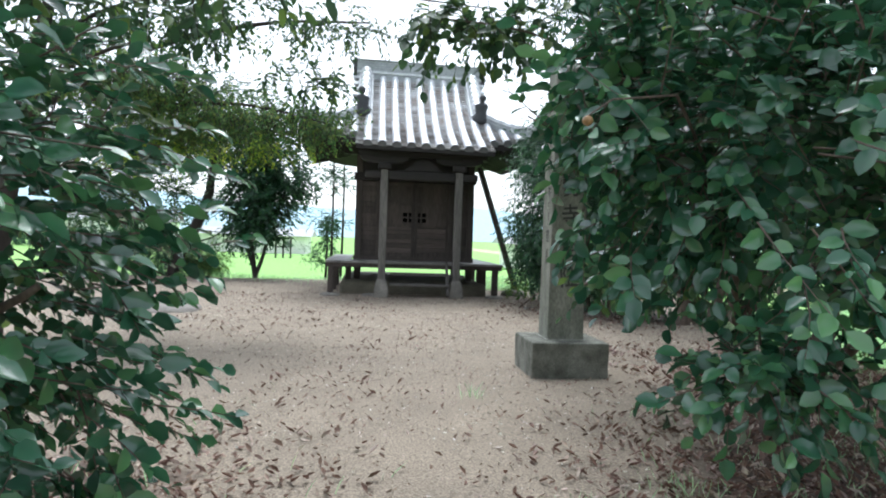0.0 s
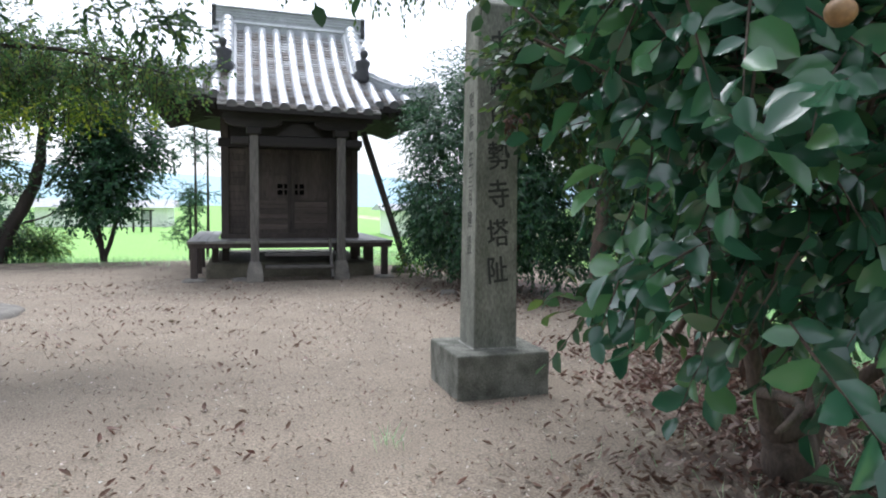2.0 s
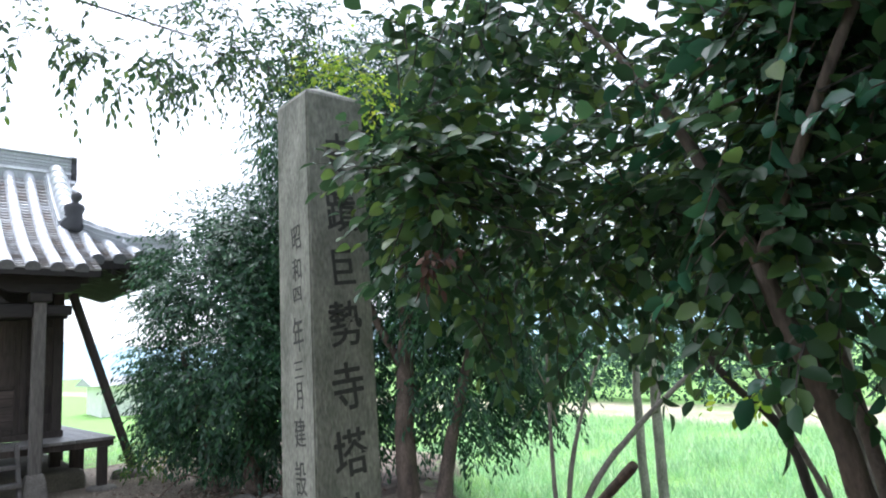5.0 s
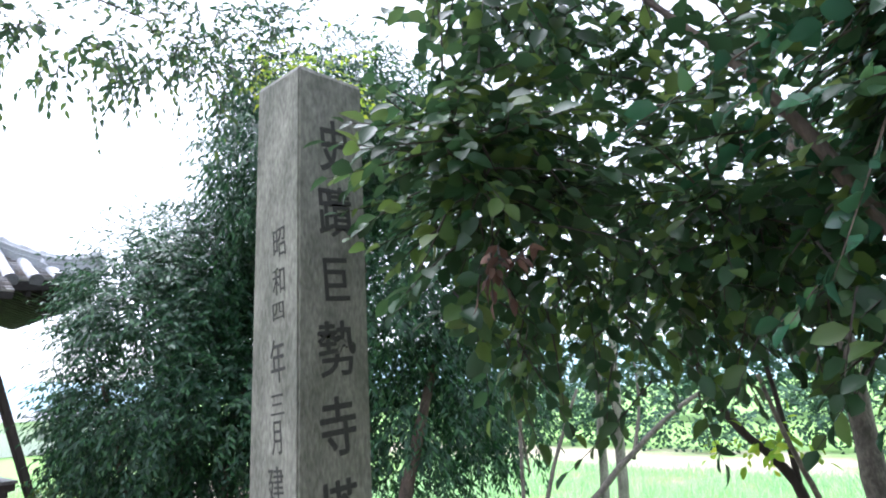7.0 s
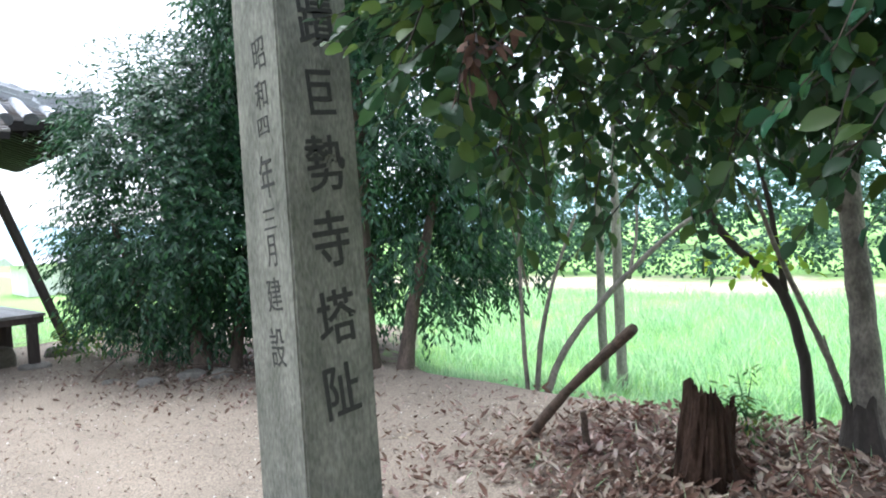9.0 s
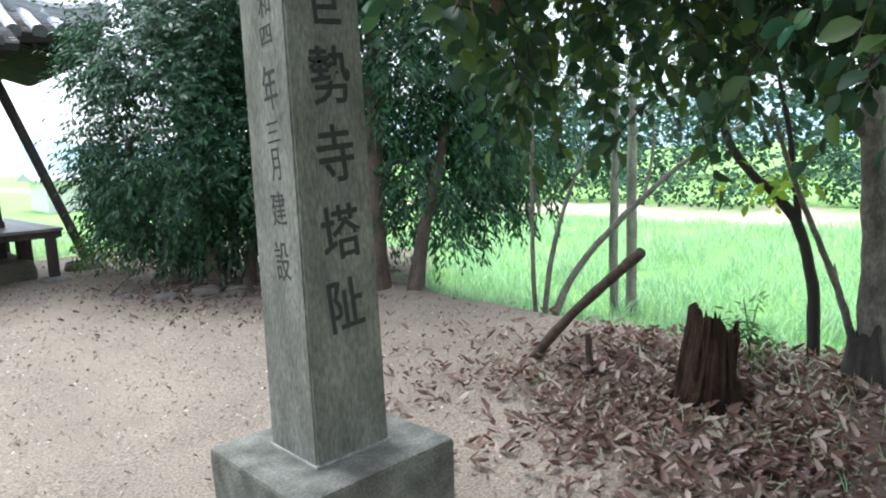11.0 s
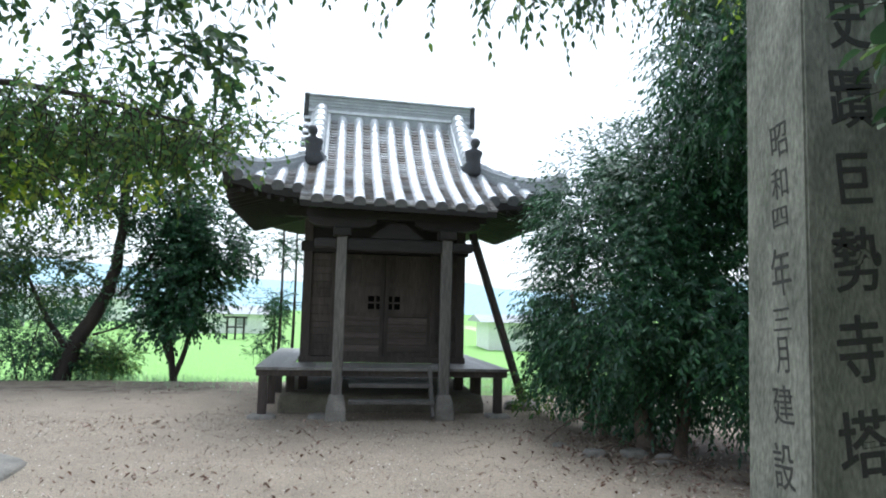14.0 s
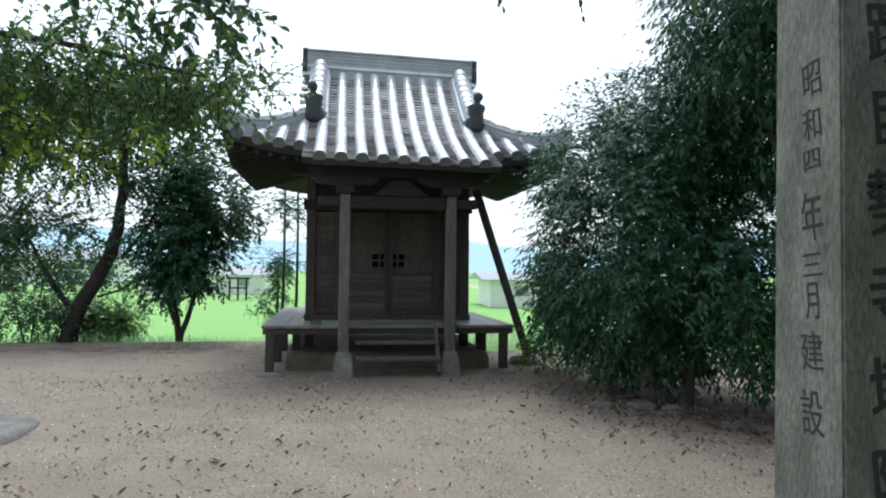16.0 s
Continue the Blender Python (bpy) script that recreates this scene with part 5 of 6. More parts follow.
def hedge_trees():
    rng = random.Random(15)
    t = tree("evergreen_bush", (3.75, 12.6, -0.15), "dense dark evergreen bush with drooping narrow leaves")
    limbs(t, rng, [
        ([(3.6, 12.5, -0.3), (3.65, 12.7, 0.5), (3.8, 13.0, 1.4), (3.9, 13.2, 2.6)], 0.13, 0.05),
        ([(3.9, 12.3, -0.3), (4.1, 12.4, 0.8), (4.4, 12.4, 2.2)], 0.10, 0.04),
        ([(3.5, 13.4, -0.3), (3.3, 13.6, 0.8), (3.1, 13.8, 1.9)], 0.06, 0.03),
    ], BARK)

    def keep(p):
        return p.x > 2.25 + 0.9 * max(0.0, 0.95 - p.z) + 0.2 * noise.noise(p * 1.5) and p.z > 0.05 + 0.12 * max(0, 13.2 - p.y) and not (p.x < 3.0 and p.y > 15.0)
    core = [((3.65, 13.3, 1.95), (1.5, 1.9, 1.9)), ((4.3, 12.2, 1.5), (1.3, 1.4, 1.4)), ((3.75, 14.6, 1.2), (1.1, 1.3, 1.2)), ((4.7, 12.9, 3.5), (1.5, 1.8, 1.25)), ((3.75, 13.2, 3.1), (1.42, 1.6, 1.22))]
    s = sprays(rng, core, 9200, keep, 0.30, 1.15, 0.66, 0.2)
    foliage(t, rng, s, HEDGE, 0.10, 9, 0.42, "small", 0.36, 0.5, flat=0.3, hang=0.25)
    low = sprays(rng, [((3.35, 15.6, 0.45), (0.75, 0.6, 0.6))], 170, lambda p: p.z > -0.1, 0.1, 1.2, 0.4)
    foliage(t, rng, low, MAPLE, 0.09, 8, 0.34, "long", 0.4, 0.3, name="young_growth")
    t = tree("evergreen_tree", (4.5, 10.3, -0.1), "tall dark evergreen tree with a leaning reddish trunk")
    limbs(t, rng, [
        ([(4.5, 10.3, -0.3), (4.55, 10.4, 0.8), (4.8, 10.6, 2.0), (5.0, 10.8, 4.2)], 0.15, 0.07),
        ([(4.62, 9.95, -0.3), (4.9, 9.95, 0.7), (5.5, 10.0, 2.2)], 0.11, 0.04),
        ([(4.85, 10.5, 1.2), (4.5, 10.9, 2.2), (4.2, 11.2, 3.4)], 0.06, 0.03),
    ], BARK)
    s = sprays(rng, [((5.5, 10.7, 3.2), (1.5, 1.7, 1.9)), ((6.3, 10.0, 1.8), (1.1, 1.0, 1.4)), ((5.0, 11.6, 4.6), (1.6, 1.6, 1.5)), ((5.6, 10.5, 1.1), (1.15, 0.8, 0.95)), ((4.6, 10.6, 4.9), (1.3, 1.3, 1.2)), ((3.95, 11.0, 4.5), (1.05, 1.1, 1.3)), ((4.9, 11.5, 1.4), (1.3, 0.7, 1.4)), ((5.3, 9.75, 1.55), (1.0, 0.45, 1.2)), ((4.7, 9.8, 2.3), (0.7, 0.4, 0.8))], 7800, lambda p: p.z > 0.12 and p.x > 2.6 and not (p.x < 4.85 and p.y < 10.2 and p.z < 0.8 + 0.3 * noise.noise(p * 2)), 0.06, 1.0, 0.6, 0.4)
    foliage(t, rng, s, HEDGE, 0.11, 9, 0.42, "small", 0.31, 0.5, flat=0.3, hang=0.4)
    top = sprays(rng, [((4.2, 9.6, 4.6), (1.2, 1.2, 0.8)), ((2.4, 9.4, 5.0), (1.4, 1.0, 0.6))], 420, None, 0.28, 1.2, 0.3)
    foliage(t, rng, top, HEDGE, 0.075, 9, 0.36, "long", 0.4, name="upper_crown", bark=DARKBARK)
    top = sprays(rng, [((2.1, 9.0, 4.25), (1.1, 0.6, 0.55))], 150, None, 0.3, 1.4, 0.2)
    foliage(t, rng, top, DEEPLEAF, 0.065, 8, 0.36, "long", 0.45, name="hanging_growth", bark=DARKBARK, hang=0.4)
    yel = sprays(rng, [((2.75, 8.6, 4.1), (0.6, 0.5, 0.35))], 90, None, 0.1, 1.2, 0.3)
    foliage(t, rng, yel, YELLOWLEAF, 0.06, 9, 0.3, "small", 0.5, name="yellow_sprays")


def edge_trees():
    rng = random.Random(16)
    t = tree("sapling_clump", (4.72, 8.15, -0.02), "clump of thin pale bare stems at the terrace rim")
    limbs(t, rng, [
        ([(4.76, 8.12, -0.15), (5.0, 8.0, 0.35), (5.45, 7.75, 0.85), (6.0, 7.4, 1.35), (6.5, 7.1, 1.65)], 0.04, 0.018),
        ([(4.70, 8.15, -0.15), (4.85, 8.15, 0.5), (5.05, 8.1, 1.05), (5.3, 8.0, 1.6)], 0.03, 0.013),
        ([(4.66, 8.2, -0.15), (4.70, 8.25, 0.6), (4.78, 8.3, 1.3), (4.85, 8.3, 2.2)], 0.025, 0.012),
        ([(5.6, 7.65, 0.95), (5.9, 7.7, 1.5), (6.0, 7.8, 2.2)], 0.02, 0.008),
        ([(4.75, 8.2, 0.9), (4.4, 8.0, 1.3), (3.9, 7.7, 1.6)], 0.012, 0.005),
    ], GREYBARK, "stem")
    s = sprays(rng, [((5.3, 8.0, 2.4), (1.1, 0.9, 0.5)), ((6.2, 7.5, 2.3), (0.8, 0.7, 0.5))], 160, None, 0.2, 1.5, 0.3)
    foliage(t, rng, s, HEDGE, 0.06, 9, 0.35, "small", 0.5, bark=PALEBARK)
    t = tree("twin_trunk_tree", (7.2, 8.9, -0.6), "slim tree with two pale upright trunks in the grass")
    limbs(t, rng, [
        ([(7.15, 8.95, -0.7), (7.1, 8.9, 0.6), (7.15, 8.9, 2.0), (7.0, 8.9, 3.6)], 0.06, 0.04),
        ([(7.32, 8.8, -0.7), (7.36, 8.8, 0.8), (7.42, 8.8, 2.4), (7.6, 8.7, 3.8)], 0.075, 0.04),
    ], PALEBARK)
    s = sprays(rng, [((7.2, 8.9, 3.6), (1.3, 1.0, 0.8))], 170, None, 0.2, 1.1, 0.3)
    foliage(t, rng, s, HEDGE, 0.08, 9, 0.4, "small", 0.5, bark=PALEBARK)
    t = tree("rim_tree", (4.2, 5.45, 0.0), "grey trunk with a dark decayed foot at the terrace rim")
    limbs(t, rng, [
        ([(4.2, 5.4, -0.1), (4.32, 5.42, 0.5), (4.38, 5.46, 1.2), (4.42, 5.55, 2.4), (4.45, 5.65, 3.4)], 0.098, 0.045),
        ([(4.30, 5.5, 0.2), (4.22, 5.55, 0.5), (4.1, 5.64, 0.86), (3.9, 5.72, 1.24), (3.75, 5.8, 1.65)], 0.026, 0.012),
        ([(4.2, 5.57, 0.55), (4.25, 5.6, 0.66), (4.25, 5.62, 0.76)], 0.012, 0.005),
        ([(4.38, 5.5, 1.5), (4.0, 6.0, 2.2), (3.6, 6.6, 2.7)], 0.05, 0.02),
    ], GREYBARK)
    flare = bmesh.new()
    rows = []
    for j in range(10):
        f = j / 9
        row = []
        for i in range(28):
            a = 2 * math.pi * i / 28
            r = 0.098 + 0.13 * (1 - f) ** 2 + 0.03 * noise.noise(Vector((math.cos(a) * 2.5, math.sin(a) * 2.5, f * 1.5))) * (1.05 - f)
            h = -0.12 + f * (0.5 + 0.16 * noise.noise(Vector((math.cos(a) * 2, math.sin(a) * 2, 3))))
            row.append(flare.verts.new((math.cos(a) * r + 0.09 * f, math.sin(a) * r + 0.04 * f - 0.04, h)))
        rows.append(row)
    for p, q in zip(rows, rows[1:]):
        for i in range(28):
            flare.faces.new((p[i], p[(i + 1) % 28], q[(i + 1) % 28], q[i]))
    part("root_flare", flare, DARKBARK, t, "dark decayed bark at the foot")

    def keep(p):
        return p.z > 1.62 + 0.25 * noise.noise(p * 1.3) and not (0.9 < p.x < 1.75 and p.y < 7.0 and p.y > 6.3)
    s = sprays(rng, [((3.9, 6.2, 2.5), (1.6, 1.5, 0.95)), ((2.9, 6.2, 2.6), (1.2, 1.2, 0.9)), ((4.2, 5.4, 3.4), (1.9, 1.7, 0.9))], 400, keep, 0.36, 1.2, 0.25)
    foliage(t, rng, s, DEEPLEAF, 0.078, 9, 0.36, "oval", 0.68, bark=DARKBARK)
    yl = sprays(rng, [((4.25, 5.95, 1.25), (0.35, 0.3, 0.22))], 14, None, 0, 1, 0.2)
    foliage(t, rng, yl, YELLOWLEAF, 0.075, 5, 0.25, "oval", 0.6, name="yellow_leaves")
    t = tree("thin_rim_tree", (4.40, 5.78, 0.0), "slender dark sapling with a forked stem at the rim")
    limbs(t, rng, [
        ([(4.40, 5.76, -0.15), (4.42, 5.78, 0.5), (4.36, 5.88, 1.0), (4.15, 6.15, 1.4), (4.0, 6.3, 1.9)], 0.045, 0.02),
        ([(4.36, 5.86, 1.0), (4.3, 5.9, 1.5), (4.3, 6.0, 2.0)], 0.022, 0.01),
    ], DARKBARK, "stem")


near_camellia()
left_camellia()
maple()
far_trees()
hedge_trees()
edge_trees()

# ---- stump, log, peg ----


def stump():
    rng = random.Random(21)
    bm = bmesh.new()
    n, rows = 84, 20
    rings = []
    spike = [max(0.0, rng.gauss(0.0, 0.018)) + 0.04 * (rng.random() < 0.10) for _ in range(n)]
    for j in range(rows):
        f = j / (rows - 1)
        ring = []
        for i in range(n):
            a = 2 * math.pi * i / n
            c, s = math.cos(a), math.sin(a)
            r = 0.128 + 0.10 * (1 - f) ** 2
            r += 0.05 * noise.noise(Vector((c * 1.6, s * 1.6, f * 1.2))) + 0.022 * noise.noise(Vector((c * 5, s * 5, f * 1.6 + 4)))
            r += 0.014 * noise.noise(Vector((c * 13, s * 13, f * 2.5 + 8)))
            r += 0.2 * max(0, c * 0.7 - s * 0.71) ** 2 * max(0, 1 - f * 2.0)
            top = 0.47 + 0.05 * s - 0.07 * c + 0.10 * noise.noise(Vector((c * 2.0, s * 2.0, 7))) + spike[i] * (f > 0.8) * (f - 0.8) * 5
            z = -0.1 + (top + 0.1) * f
            ring.append(bm.verts.new((c * r + 0.07 * f - 0.03, s * r - 0.02 * f, z)))
        rings.append(ring)
    for k, (sc, drop) in enumerate(((0.82, 0.03), (0.62, 0.16), (0.35, 0.24))):
        rings.append([bm.verts.new(((v.co.x - 0.04) * sc + 0.04, v.co.y * sc, v.co.z - drop + rng.uniform(-0.02, 0.02))) for v in rings[rows - 1]])
    for p, q in zip(rings, rings[1:]):
        for i in range(n):
            bm.faces.new((p[i], p[(i + 1) % n], q[(i + 1) % n], q[i]))
    bm.faces.new(rings[-1])
    ob = part("tree_stump", bm, ROTTEN)
    ob.location = (3.54, 6.05, 0.0)
    tagged(ob, "rotten dark brown hollow tree stump with splintered top in leaf litter", "stump")
    w = tree("weed_plant", (3.98, 6.0, -0.02), "thin leafy green weed growing beside a rotten stump", "plant")
    limbs(w, rng, [([(3.98, 6.0, -0.1), (4.0, 6.0, 0.25), (3.95 + dx, 6.02 + dy, h)], 0.006, 0.003) for dx, dy, h in ((0.0, 0.0, 0.55), (0.14, -0.03, 0.5), (-0.12, 0.06, 0.42), (0.08, 0.1, 0.38))], HEDGE, "stem")
    sp = sprays(rng, [((3.98, 6.02, 0.36), (0.22, 0.16, 0.2))], 34, None, 0, 1, 0.2)
    foliage(w, rng, sp, MAPLE, 0.06, 5, 0.16, "long", 0.3, 0.4, name="leaves")


stump()
rng = random.Random(22)
log = thing("leaning_log", (3.62, 7.36, 0.0), "weathered cut log leaning out of the ground", "log")
mesh_part("log_body", tube_mesh("log_body", [bent([(-0.04, 0.10, -0.1), (-0.19, -0.45, 0.43), (-0.39, -1.07, 0.915)], 0.036, 0.031, rng, 9, 0.09)], 12), SAWN, log, smooth=False)
peg = mesh_part("wooden_peg", tube_mesh("wooden_peg", [bent([(0, 0, -0.1), (0.0, 0, 0.1), (-0.02, 0.0, 0.31)], 0.027, 0.021, rng, 5, 0.12)], 8), SAWN)
peg.location = (3.49, 6.82, 0.0)
tagged(peg, "short weathered wooden peg standing in leaf litter", "peg")
for x, y, z, a, b, c in ((2.9, 12.6, 0.0, 0.9, -0.35, 0.05), (2.5, 13.2, -0.05, 0.8, -0.5, 0.25), (3.1, 11.9, 0.0, 0.7, -0.5, 0.02)):
    st = mesh_part("fallen_branch", tube_mesh("fallen_branch", [bent([(0, 0, 0), (a * 0.5, b * 0.4, c + 0.08), (a, b, c * 0.2 + 0.02)], 0.014, 0.006, rng, 4, 0.6), bent([(a * 0.5, b * 0.4, c + 0.08), (a * 0.6, b * 0.8, c + 0.2)], 0.008, 0.004, rng, 4, 0.6)], 6), BARK)
    st.location = (x, y, ground_z(x, y))
    tagged(st, "thin dry fallen branch under a bush", "branch", "fallen branches")

# ---- grass, litter ----


def scatter_grass():
    rng = random.Random(31)
    P, A, S = [], [], []

    def blade(x, y, h, lean=0.35):
        P.append((x, y, ground_z(x, y) - 0.02))
        A.append((rng.uniform(-lean, lean), rng.uniform(-lean, lean), 1.0))
        S.append(h * rng.uniform(0.6, 1.25))
    for _ in range(64000):
        d = rng.random() ** 1.5
        x = 4.75 + d * 12
        y = rng.uniform(2.5, 13.5 + d * 8)
        e = terrace_edge(x, y)
        if e < 0.05 and noise.noise(Vector((x * 0.8, y * 0.8, 9))) > -0.35:
            blade(x, y, (0.28 + 0.18 * noise.noise(Vector((x * 1.1, y * 1.1, 3))) if e < -0.6 else 0.15), 0.6)
    for _ in range(2200):
        x, y = rng.uniform(1.8, 6.0), rng.uniform(18.6, 21.0)
        blade(x, y, 0.2)
    for _ in range(7000):
        x, y = rng.uniform(-9, 6.5), 20.75 + abs(rng.gauss(0, 1.2))
        blade(x, y, 0.22)
    for cx, cy, r, n in ((1.15, 3.6, 0.1, 60), (0.55, 3.35, 0.08, 40), (2.4, 3.2, 0.5, 260), (1.75, 2.5, 0.25, 160), (2.6, 4.2, 0.6, 220), (0.35, 5.6, 0.05, 24), (4.4, 6.2, 0.4, 200), (3.3, 5.3, 0.35, 70), (3.9, 5.7, 0.3, 90), (3.2, 6.6, 0.3, 40), (-2.0, 3.4, 0.6, 120), (3.4, 5.2, 0.5, 60), (-1.9, 20.0, 0.7, 200), (-3.2, 20.2, 1.2, 300)):
        for _ in range(n):
            blade(cx + rng.gauss(0, r), cy + rng.gauss(0, r), 0.13, 0.7)
    n = len(P)
    up = np.array([(rng.uniform(-1, 1), rng.uniform(-1, 1), 0.1) for _ in range(n)])
    me = leaf_cloud("grass", np.array(P), np.array(A), up, np.array(S), "blade", 0.05, 0.1, 0.3)
    tagged(mesh_part("grass", me, GRASS), "tall bright green grass along the terrace rim", "grass", kind="stuff")


def scatter_litter():
    rng = random.Random(32)
    P, A, U, S = [], [], [], []

    def fallen(x, y, s, lift=0.004):
        P.append((x, y, ground_z(x, y) + lift + 0.004))
        a = rng.uniform(0, 6.283)
        A.append((math.cos(a), math.sin(a), rng.uniform(-0.1, 0.25)))
        U.append((rng.uniform(-0.5, 0.5), rng.uniform(-0.5, 0.5), 1 if rng.random() < 0.6 else -1))
        S.append(s * rng.uniform(0.6, 1.3))
    for _ in range(5600):
        x, y = rng.uniform(-6, 4.4), rng.uniform(1.5, 20.5)
        if noise.noise(Vector((x * 0.7, y * 0.7, 2))) > rng.uniform(-0.5, 0.5):
            fallen(x, y, 0.040)
    for _ in range(26):
        cx, cy, w = rng.uniform(-5, 1.0), rng.uniform(5.5, 15.5), rng.uniform(0.12, 0.35)
        for _ in range(int(90 * w)):
            fallen(cx + rng.gauss(0, w), cy + rng.gauss(0, w), 0.065, rng.uniform(0, 0.01))
    for _ in range(16000):
        x, y = rng.uniform(-5, 4.4), rng.uniform(1.5, 16)
        if noise.noise(Vector((x * 0.8, y * 0.8, 6))) < rng.uniform(-0.7, 0.3):
            continue
        fallen(x, y, 0.024, rng.uniform(0, 0.003))
    for _ in range(12000):
        x, y = rng.gauss(3.5, 0.75), rng.gauss(5.7, 1.0)
        if x < 4.9 and x > 1.95 and noise.noise(Vector((x * 1.5, y * 1.5, 5))) > rng.uniform(-0.6, 0.25):
            fallen(x, y, 0.088 if rng.random() < 0.3 else 0.052, rng.uniform(0, 0.035))
    for _ in range(4800):
        x, y = rng.gauss(1.9, 0.7), rng.gauss(3.2, 1.0)
        fallen(x, y, 0.06, rng.uniform(0, 0.015))
    for _ in range(2800):
        x, y = rng.gauss(-1.7, 0.6), rng.gauss(2.9, 1.0)
        fallen(x, y, 0.06, rng.uniform(0, 0.015))
    for _ in range(1200):
        fallen(rng.gauss(3.5, 0.8), rng.gauss(12.3, 1.3), 0.06)
    me = leaf_cloud("fallen_leaves", np.array(P), np.array(A), np.array(U), np.array(S), "long", 0.40, 0.6, -0.5)
    tagged(mesh_part("fallen_leaves", me, LITTER), "dry curled brown fallen leaves scattered on bare earth", "leaf litter", kind="stuff")
    P, A, U, S = [], [], [], []
    for _ in range(18000):
        x, y = rng.uniform(-5, 4.2), rng.uniform(1.5, 16)
        if noise.noise(Vector((x * 0.9, y * 0.9, 12))) > rng.uniform(-0.5, 0.4):
            fallen(x, y, 0.026, 0.003)
    me = leaf_cloud("leaf_scraps", np.array(P), np.array(A), np.array(U), np.array(S), "long", 0.5, 0.5, -0.35)
    tagged(mesh_part("leaf_scraps", me, GRIT), "pale bleached leaf scraps strewn over trodden earth", "leaf litter", kind="stuff")


scatter_grass()
scatter_litter()

# ---- far surroundings ----


def house(x, y, w, d, h, roof_h, turn, label):
    ob = thing("house", (x, y, -0.65), label, "house", "houses across the fields")
    ob.rotation_euler = (0, 0, radians(turn))
    part("wall", boxed(-w / 2, -d / 2, 0, w / 2, d / 2, h), WHITEWALL, ob)
    bm = bmesh.new()
    ov = 0.6
    v = [bm.verts.new(p) for p in ((-w / 2 - ov, -d / 2 - ov, h - 0.1), (w / 2 + ov, -d / 2 - ov, h - 0.1), (w / 2 + ov, d / 2 + ov, h - 0.1), (-w / 2 - ov, d / 2 + ov, h - 0.1), (-w / 2 - ov, 0, h + roof_h), (w / 2 + ov, 0, h + roof_h))]
    for f in ((0, 1, 5, 4), (2, 3, 4, 5), (1, 2, 5), (3, 0, 4), (3, 2, 1, 0)):
        bm.faces.new([v[i] for i in f])
    part("roof", bm, GREYROOF, ob)
    k = max(2, int(w / 3))
    for i in range(k):
        cx = -w / 2 + (i + 0.5) * w / k
        win = part("window", boxed(cx - 0.4, -d / 2 - 0.04, h * 0.4, cx + 0.4, -d / 2 + 0.02, h * 0.75), GREYROOF, ob)
        part("window_frame", boxed(cx - 0.46, -d / 2 - 0.07, h * 0.75, cx + 0.46, -d / 2 + 0.02, h * 0.75 + 0.07), WHITEWALL, win)
    return ob


house(12.9, 46, 7.5, 5, 1.8, 0.35, -4, "low white-walled shed with a grey roof across the field")
house(-11.0, 66, 10, 6, 1.75, 0.6, 0, "long low white farm shed far across the fields")
house(-34, 98, 14, 8, 3.0, 1.4, 10, "pale single-storey house far across the fields")
stand = thing("field_stand", (-6.7, 52, -0.62), "small dark wooden stand in the field", "stand")
part("top", boxed(-0.75, -0.4, 1.45, 0.75, 0.4, 1.56), DARKWOOD, stand)
part("shelf", boxed(-0.6, -0.35, 0.8, 0.6, 0.35, 0.88), DARKWOOD, stand)
for sx in (-0.55, 0, 0.55):
    part("leg", boxed(sx - 0.06, -0.06, -0.1, sx + 0.06, 0.06, 1.45), DARKWOOD, stand)
pole = mesh_part("utility_pole", tube_mesh("utility_pole", [[((0, 0, -0.5), 0.16), ((0, 0, 8), 0.11)]], 10), METALGREY)
pole.location = (-27.5, 70, -0.6)
tagged(pole, "pale concrete utility pole beyond the field", "utility pole")


def hills():
    vs, fs = [], []
    n = 90
    for i in range(n + 1):
        a = radians(-75 + 190 * i / n)
        r = 620
        h = 36 + 20 * noise.noise(Vector((i * 0.09, 0.4, 0))) + 7 * noise.noise(Vector((i * 0.31, 1.4, 0)))
        x, y = r * math.sin(a), r * math.cos(a)
        vs += [(x, y, -4), (x * 1.08, y * 1.08, h * 0.65), (x * 1.2, y * 1.2, h)]
    for i in range(n):
        for k in (0, 1):
            p = i * 3 + k
            fs.append((p, p + 3, p + 4, p + 1))
    me = bpy.data.meshes.new("hills")
    me.from_pydata(vs, [], fs)
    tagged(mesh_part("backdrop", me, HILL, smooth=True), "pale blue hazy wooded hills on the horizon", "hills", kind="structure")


hills()


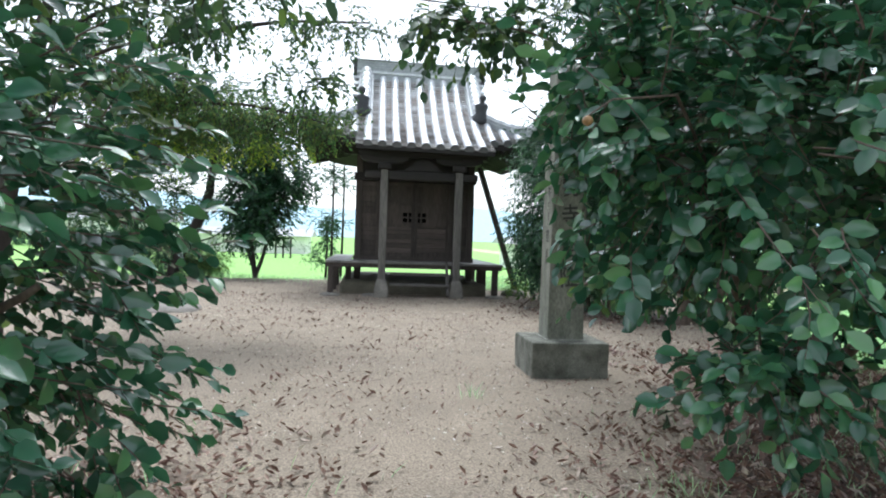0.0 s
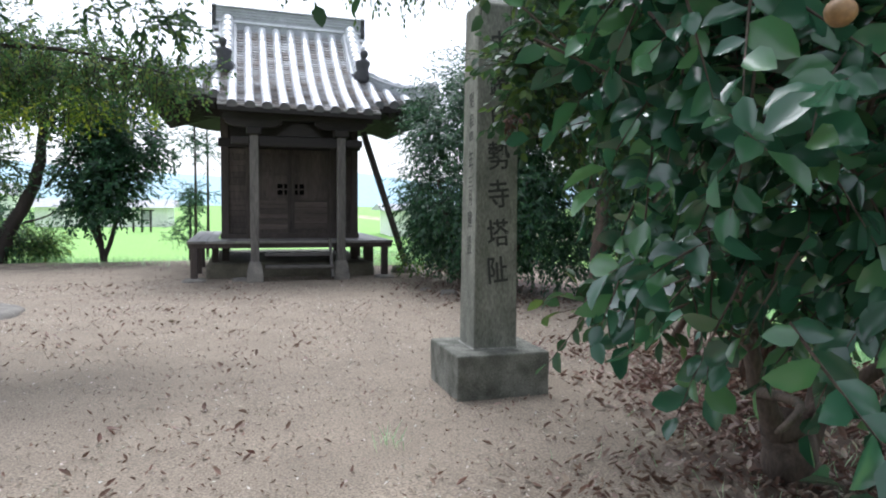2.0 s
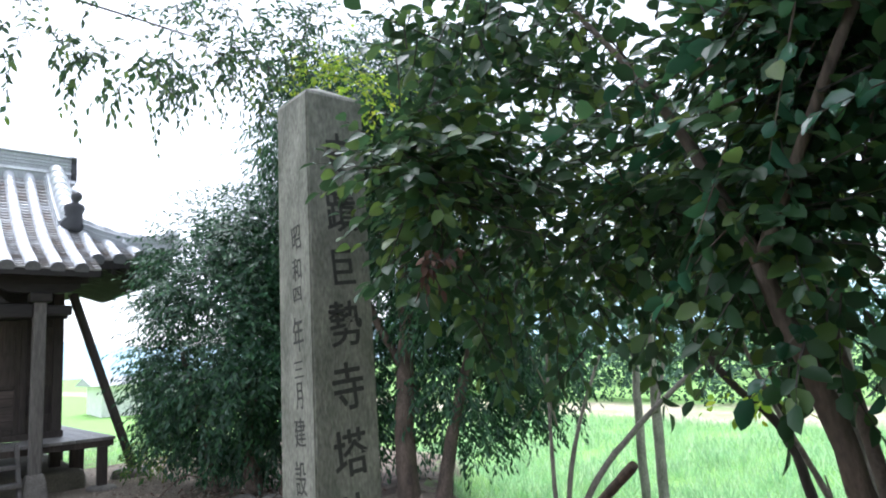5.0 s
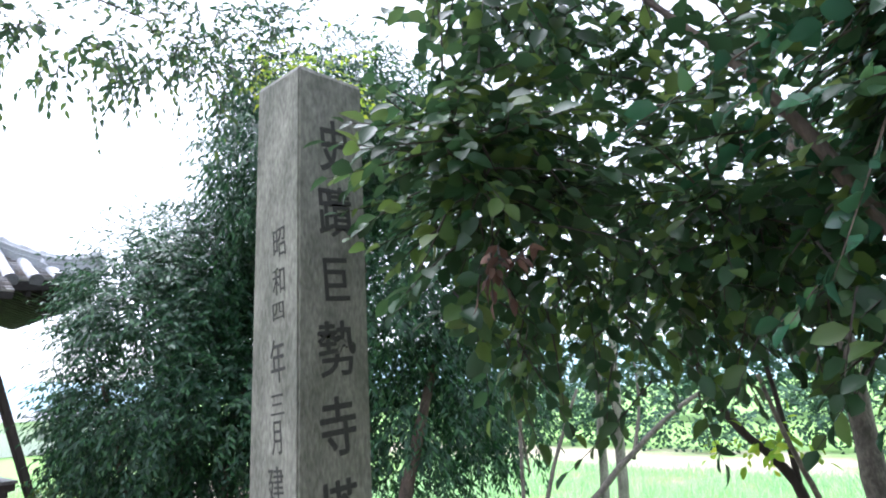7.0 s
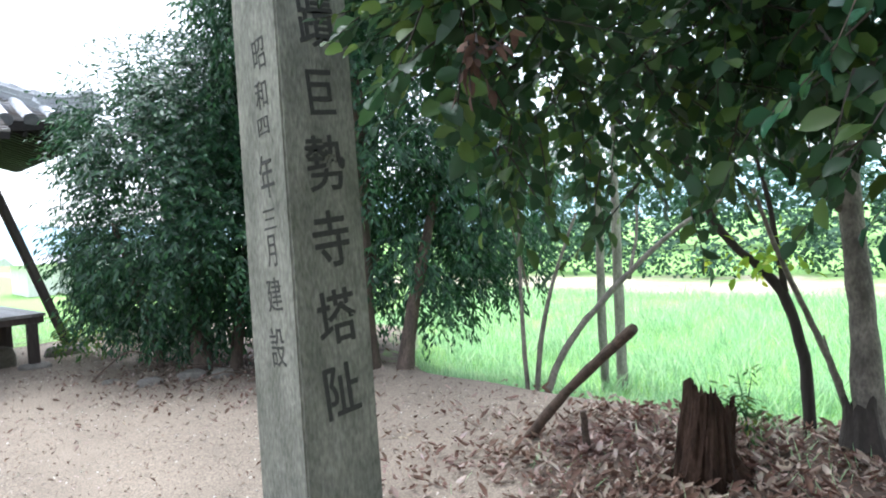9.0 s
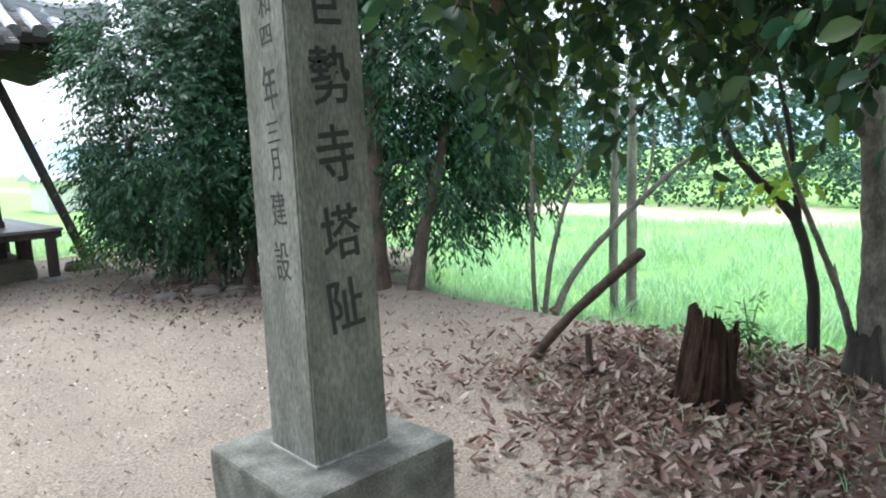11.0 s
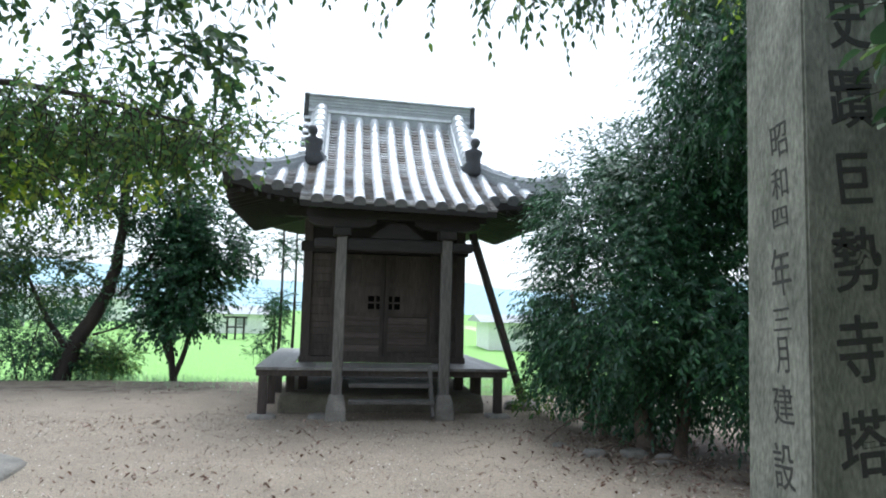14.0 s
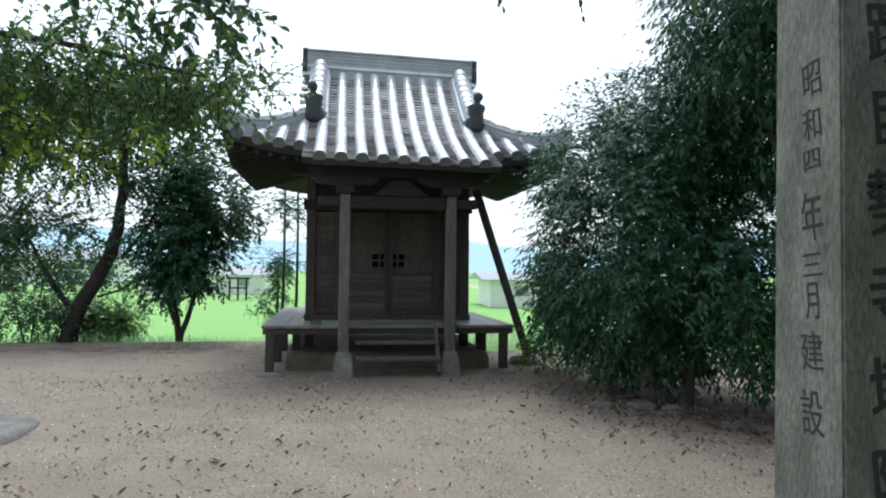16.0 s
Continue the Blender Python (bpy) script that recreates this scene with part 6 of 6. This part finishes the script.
def far_hedge():
    rng = random.Random(41)
    hb = thing("field_hedge", (22, 8, -0.6), "tangled green hedgerow across the field", "hedge")
    limbs(hb, rng, [([(22, 8, -0.7), (22.1, 8, 0.6), (22.2, 8, 1.8)], 0.06, 0.02)], DARKBARK)
    blobs = []
    for i in range(26):
        y = -14 + i * 1.7
        blobs.append(((22.5 + rng.uniform(-1.0, 1.0), y, 0.4 + rng.uniform(0, 0.5)), (1.5, 1.6, rng.uniform(1.0, 1.9))))
    s = sprays(rng, blobs, 2600, None, 0.05, 0.8, 0.5)
    foliage(hb, rng, s, FARLEAF, 0.20, 7, 0.7, "small", 0.6)
    wd = thing("far_woods", (45, 20, -0.6), "belt of leafy trees behind the field", "woods", kind="stuff")
    blobs = []
    for i in range(26):
        a = radians(48 + i * 3.2)
        r = 42 + rng.uniform(-3, 5)
        blobs.append(((r * math.sin(a), 4 + r * math.cos(a), 2.0 + rng.uniform(0, 2.0)), (3.0, 3.0, rng.uniform(2.5, 4.5))))
    s = sprays(rng, blobs, 3600, None, 0.05, 0.5, 0.6)
    foliage(wd, rng, s, FARLEAF, 0.42, 7, 1.4, "small", 0.6, name="leaves")
    wd2 = thing("far_woods", (-30, 60, -0.6), "belt of leafy trees across the paddy", "woods", kind="stuff")
    blobs = [((-52 + i * 3.0 + rng.uniform(-1, 1), 66 + rng.uniform(-4, 4), 0.6 + rng.uniform(0, 1.0)), (2.6, 2.0, rng.uniform(1.2, 2.6))) for i in range(12)]
    s = sprays(rng, blobs, 1100, None, 0.05, 0.5, 0.6)
    foliage(wd2, rng, s, FARLEAF, 0.42, 7, 1.4, "small", 0.6, name="leaves")


far_hedge()


def behind():
    """Unseen wood, added to close the path behind the walker; low to let light in."""
    rng = random.Random(42)
    wd = thing("low_grove", (0, -9.5, -0.5), "unseen dark evergreen grove added behind the path entrance", "woods", kind="stuff")
    limbs(wd, rng, [([(x, -9.5, -0.8), (x + 0.2, -9.4, 1.4), (x, -9.3, 2.8)], 0.14, 0.06) for x in (-4.0, -1.4, 1.6, 4.2)], BARK)
    blobs = [((x, -9.2, 1.2 + 0.5 * (i % 2)), (1.9, 1.4, 1.7)) for i, x in enumerate((-6, -4, -2, 0, 2, 4, 6, 8))]
    s = sprays(rng, blobs, 1500, None, 0.05, 0.7, 0.6)
    foliage(wd, rng, s, DEEPLEAF, 0.16, 8, 0.7, "small", 0.6, name="leaves")


behind()
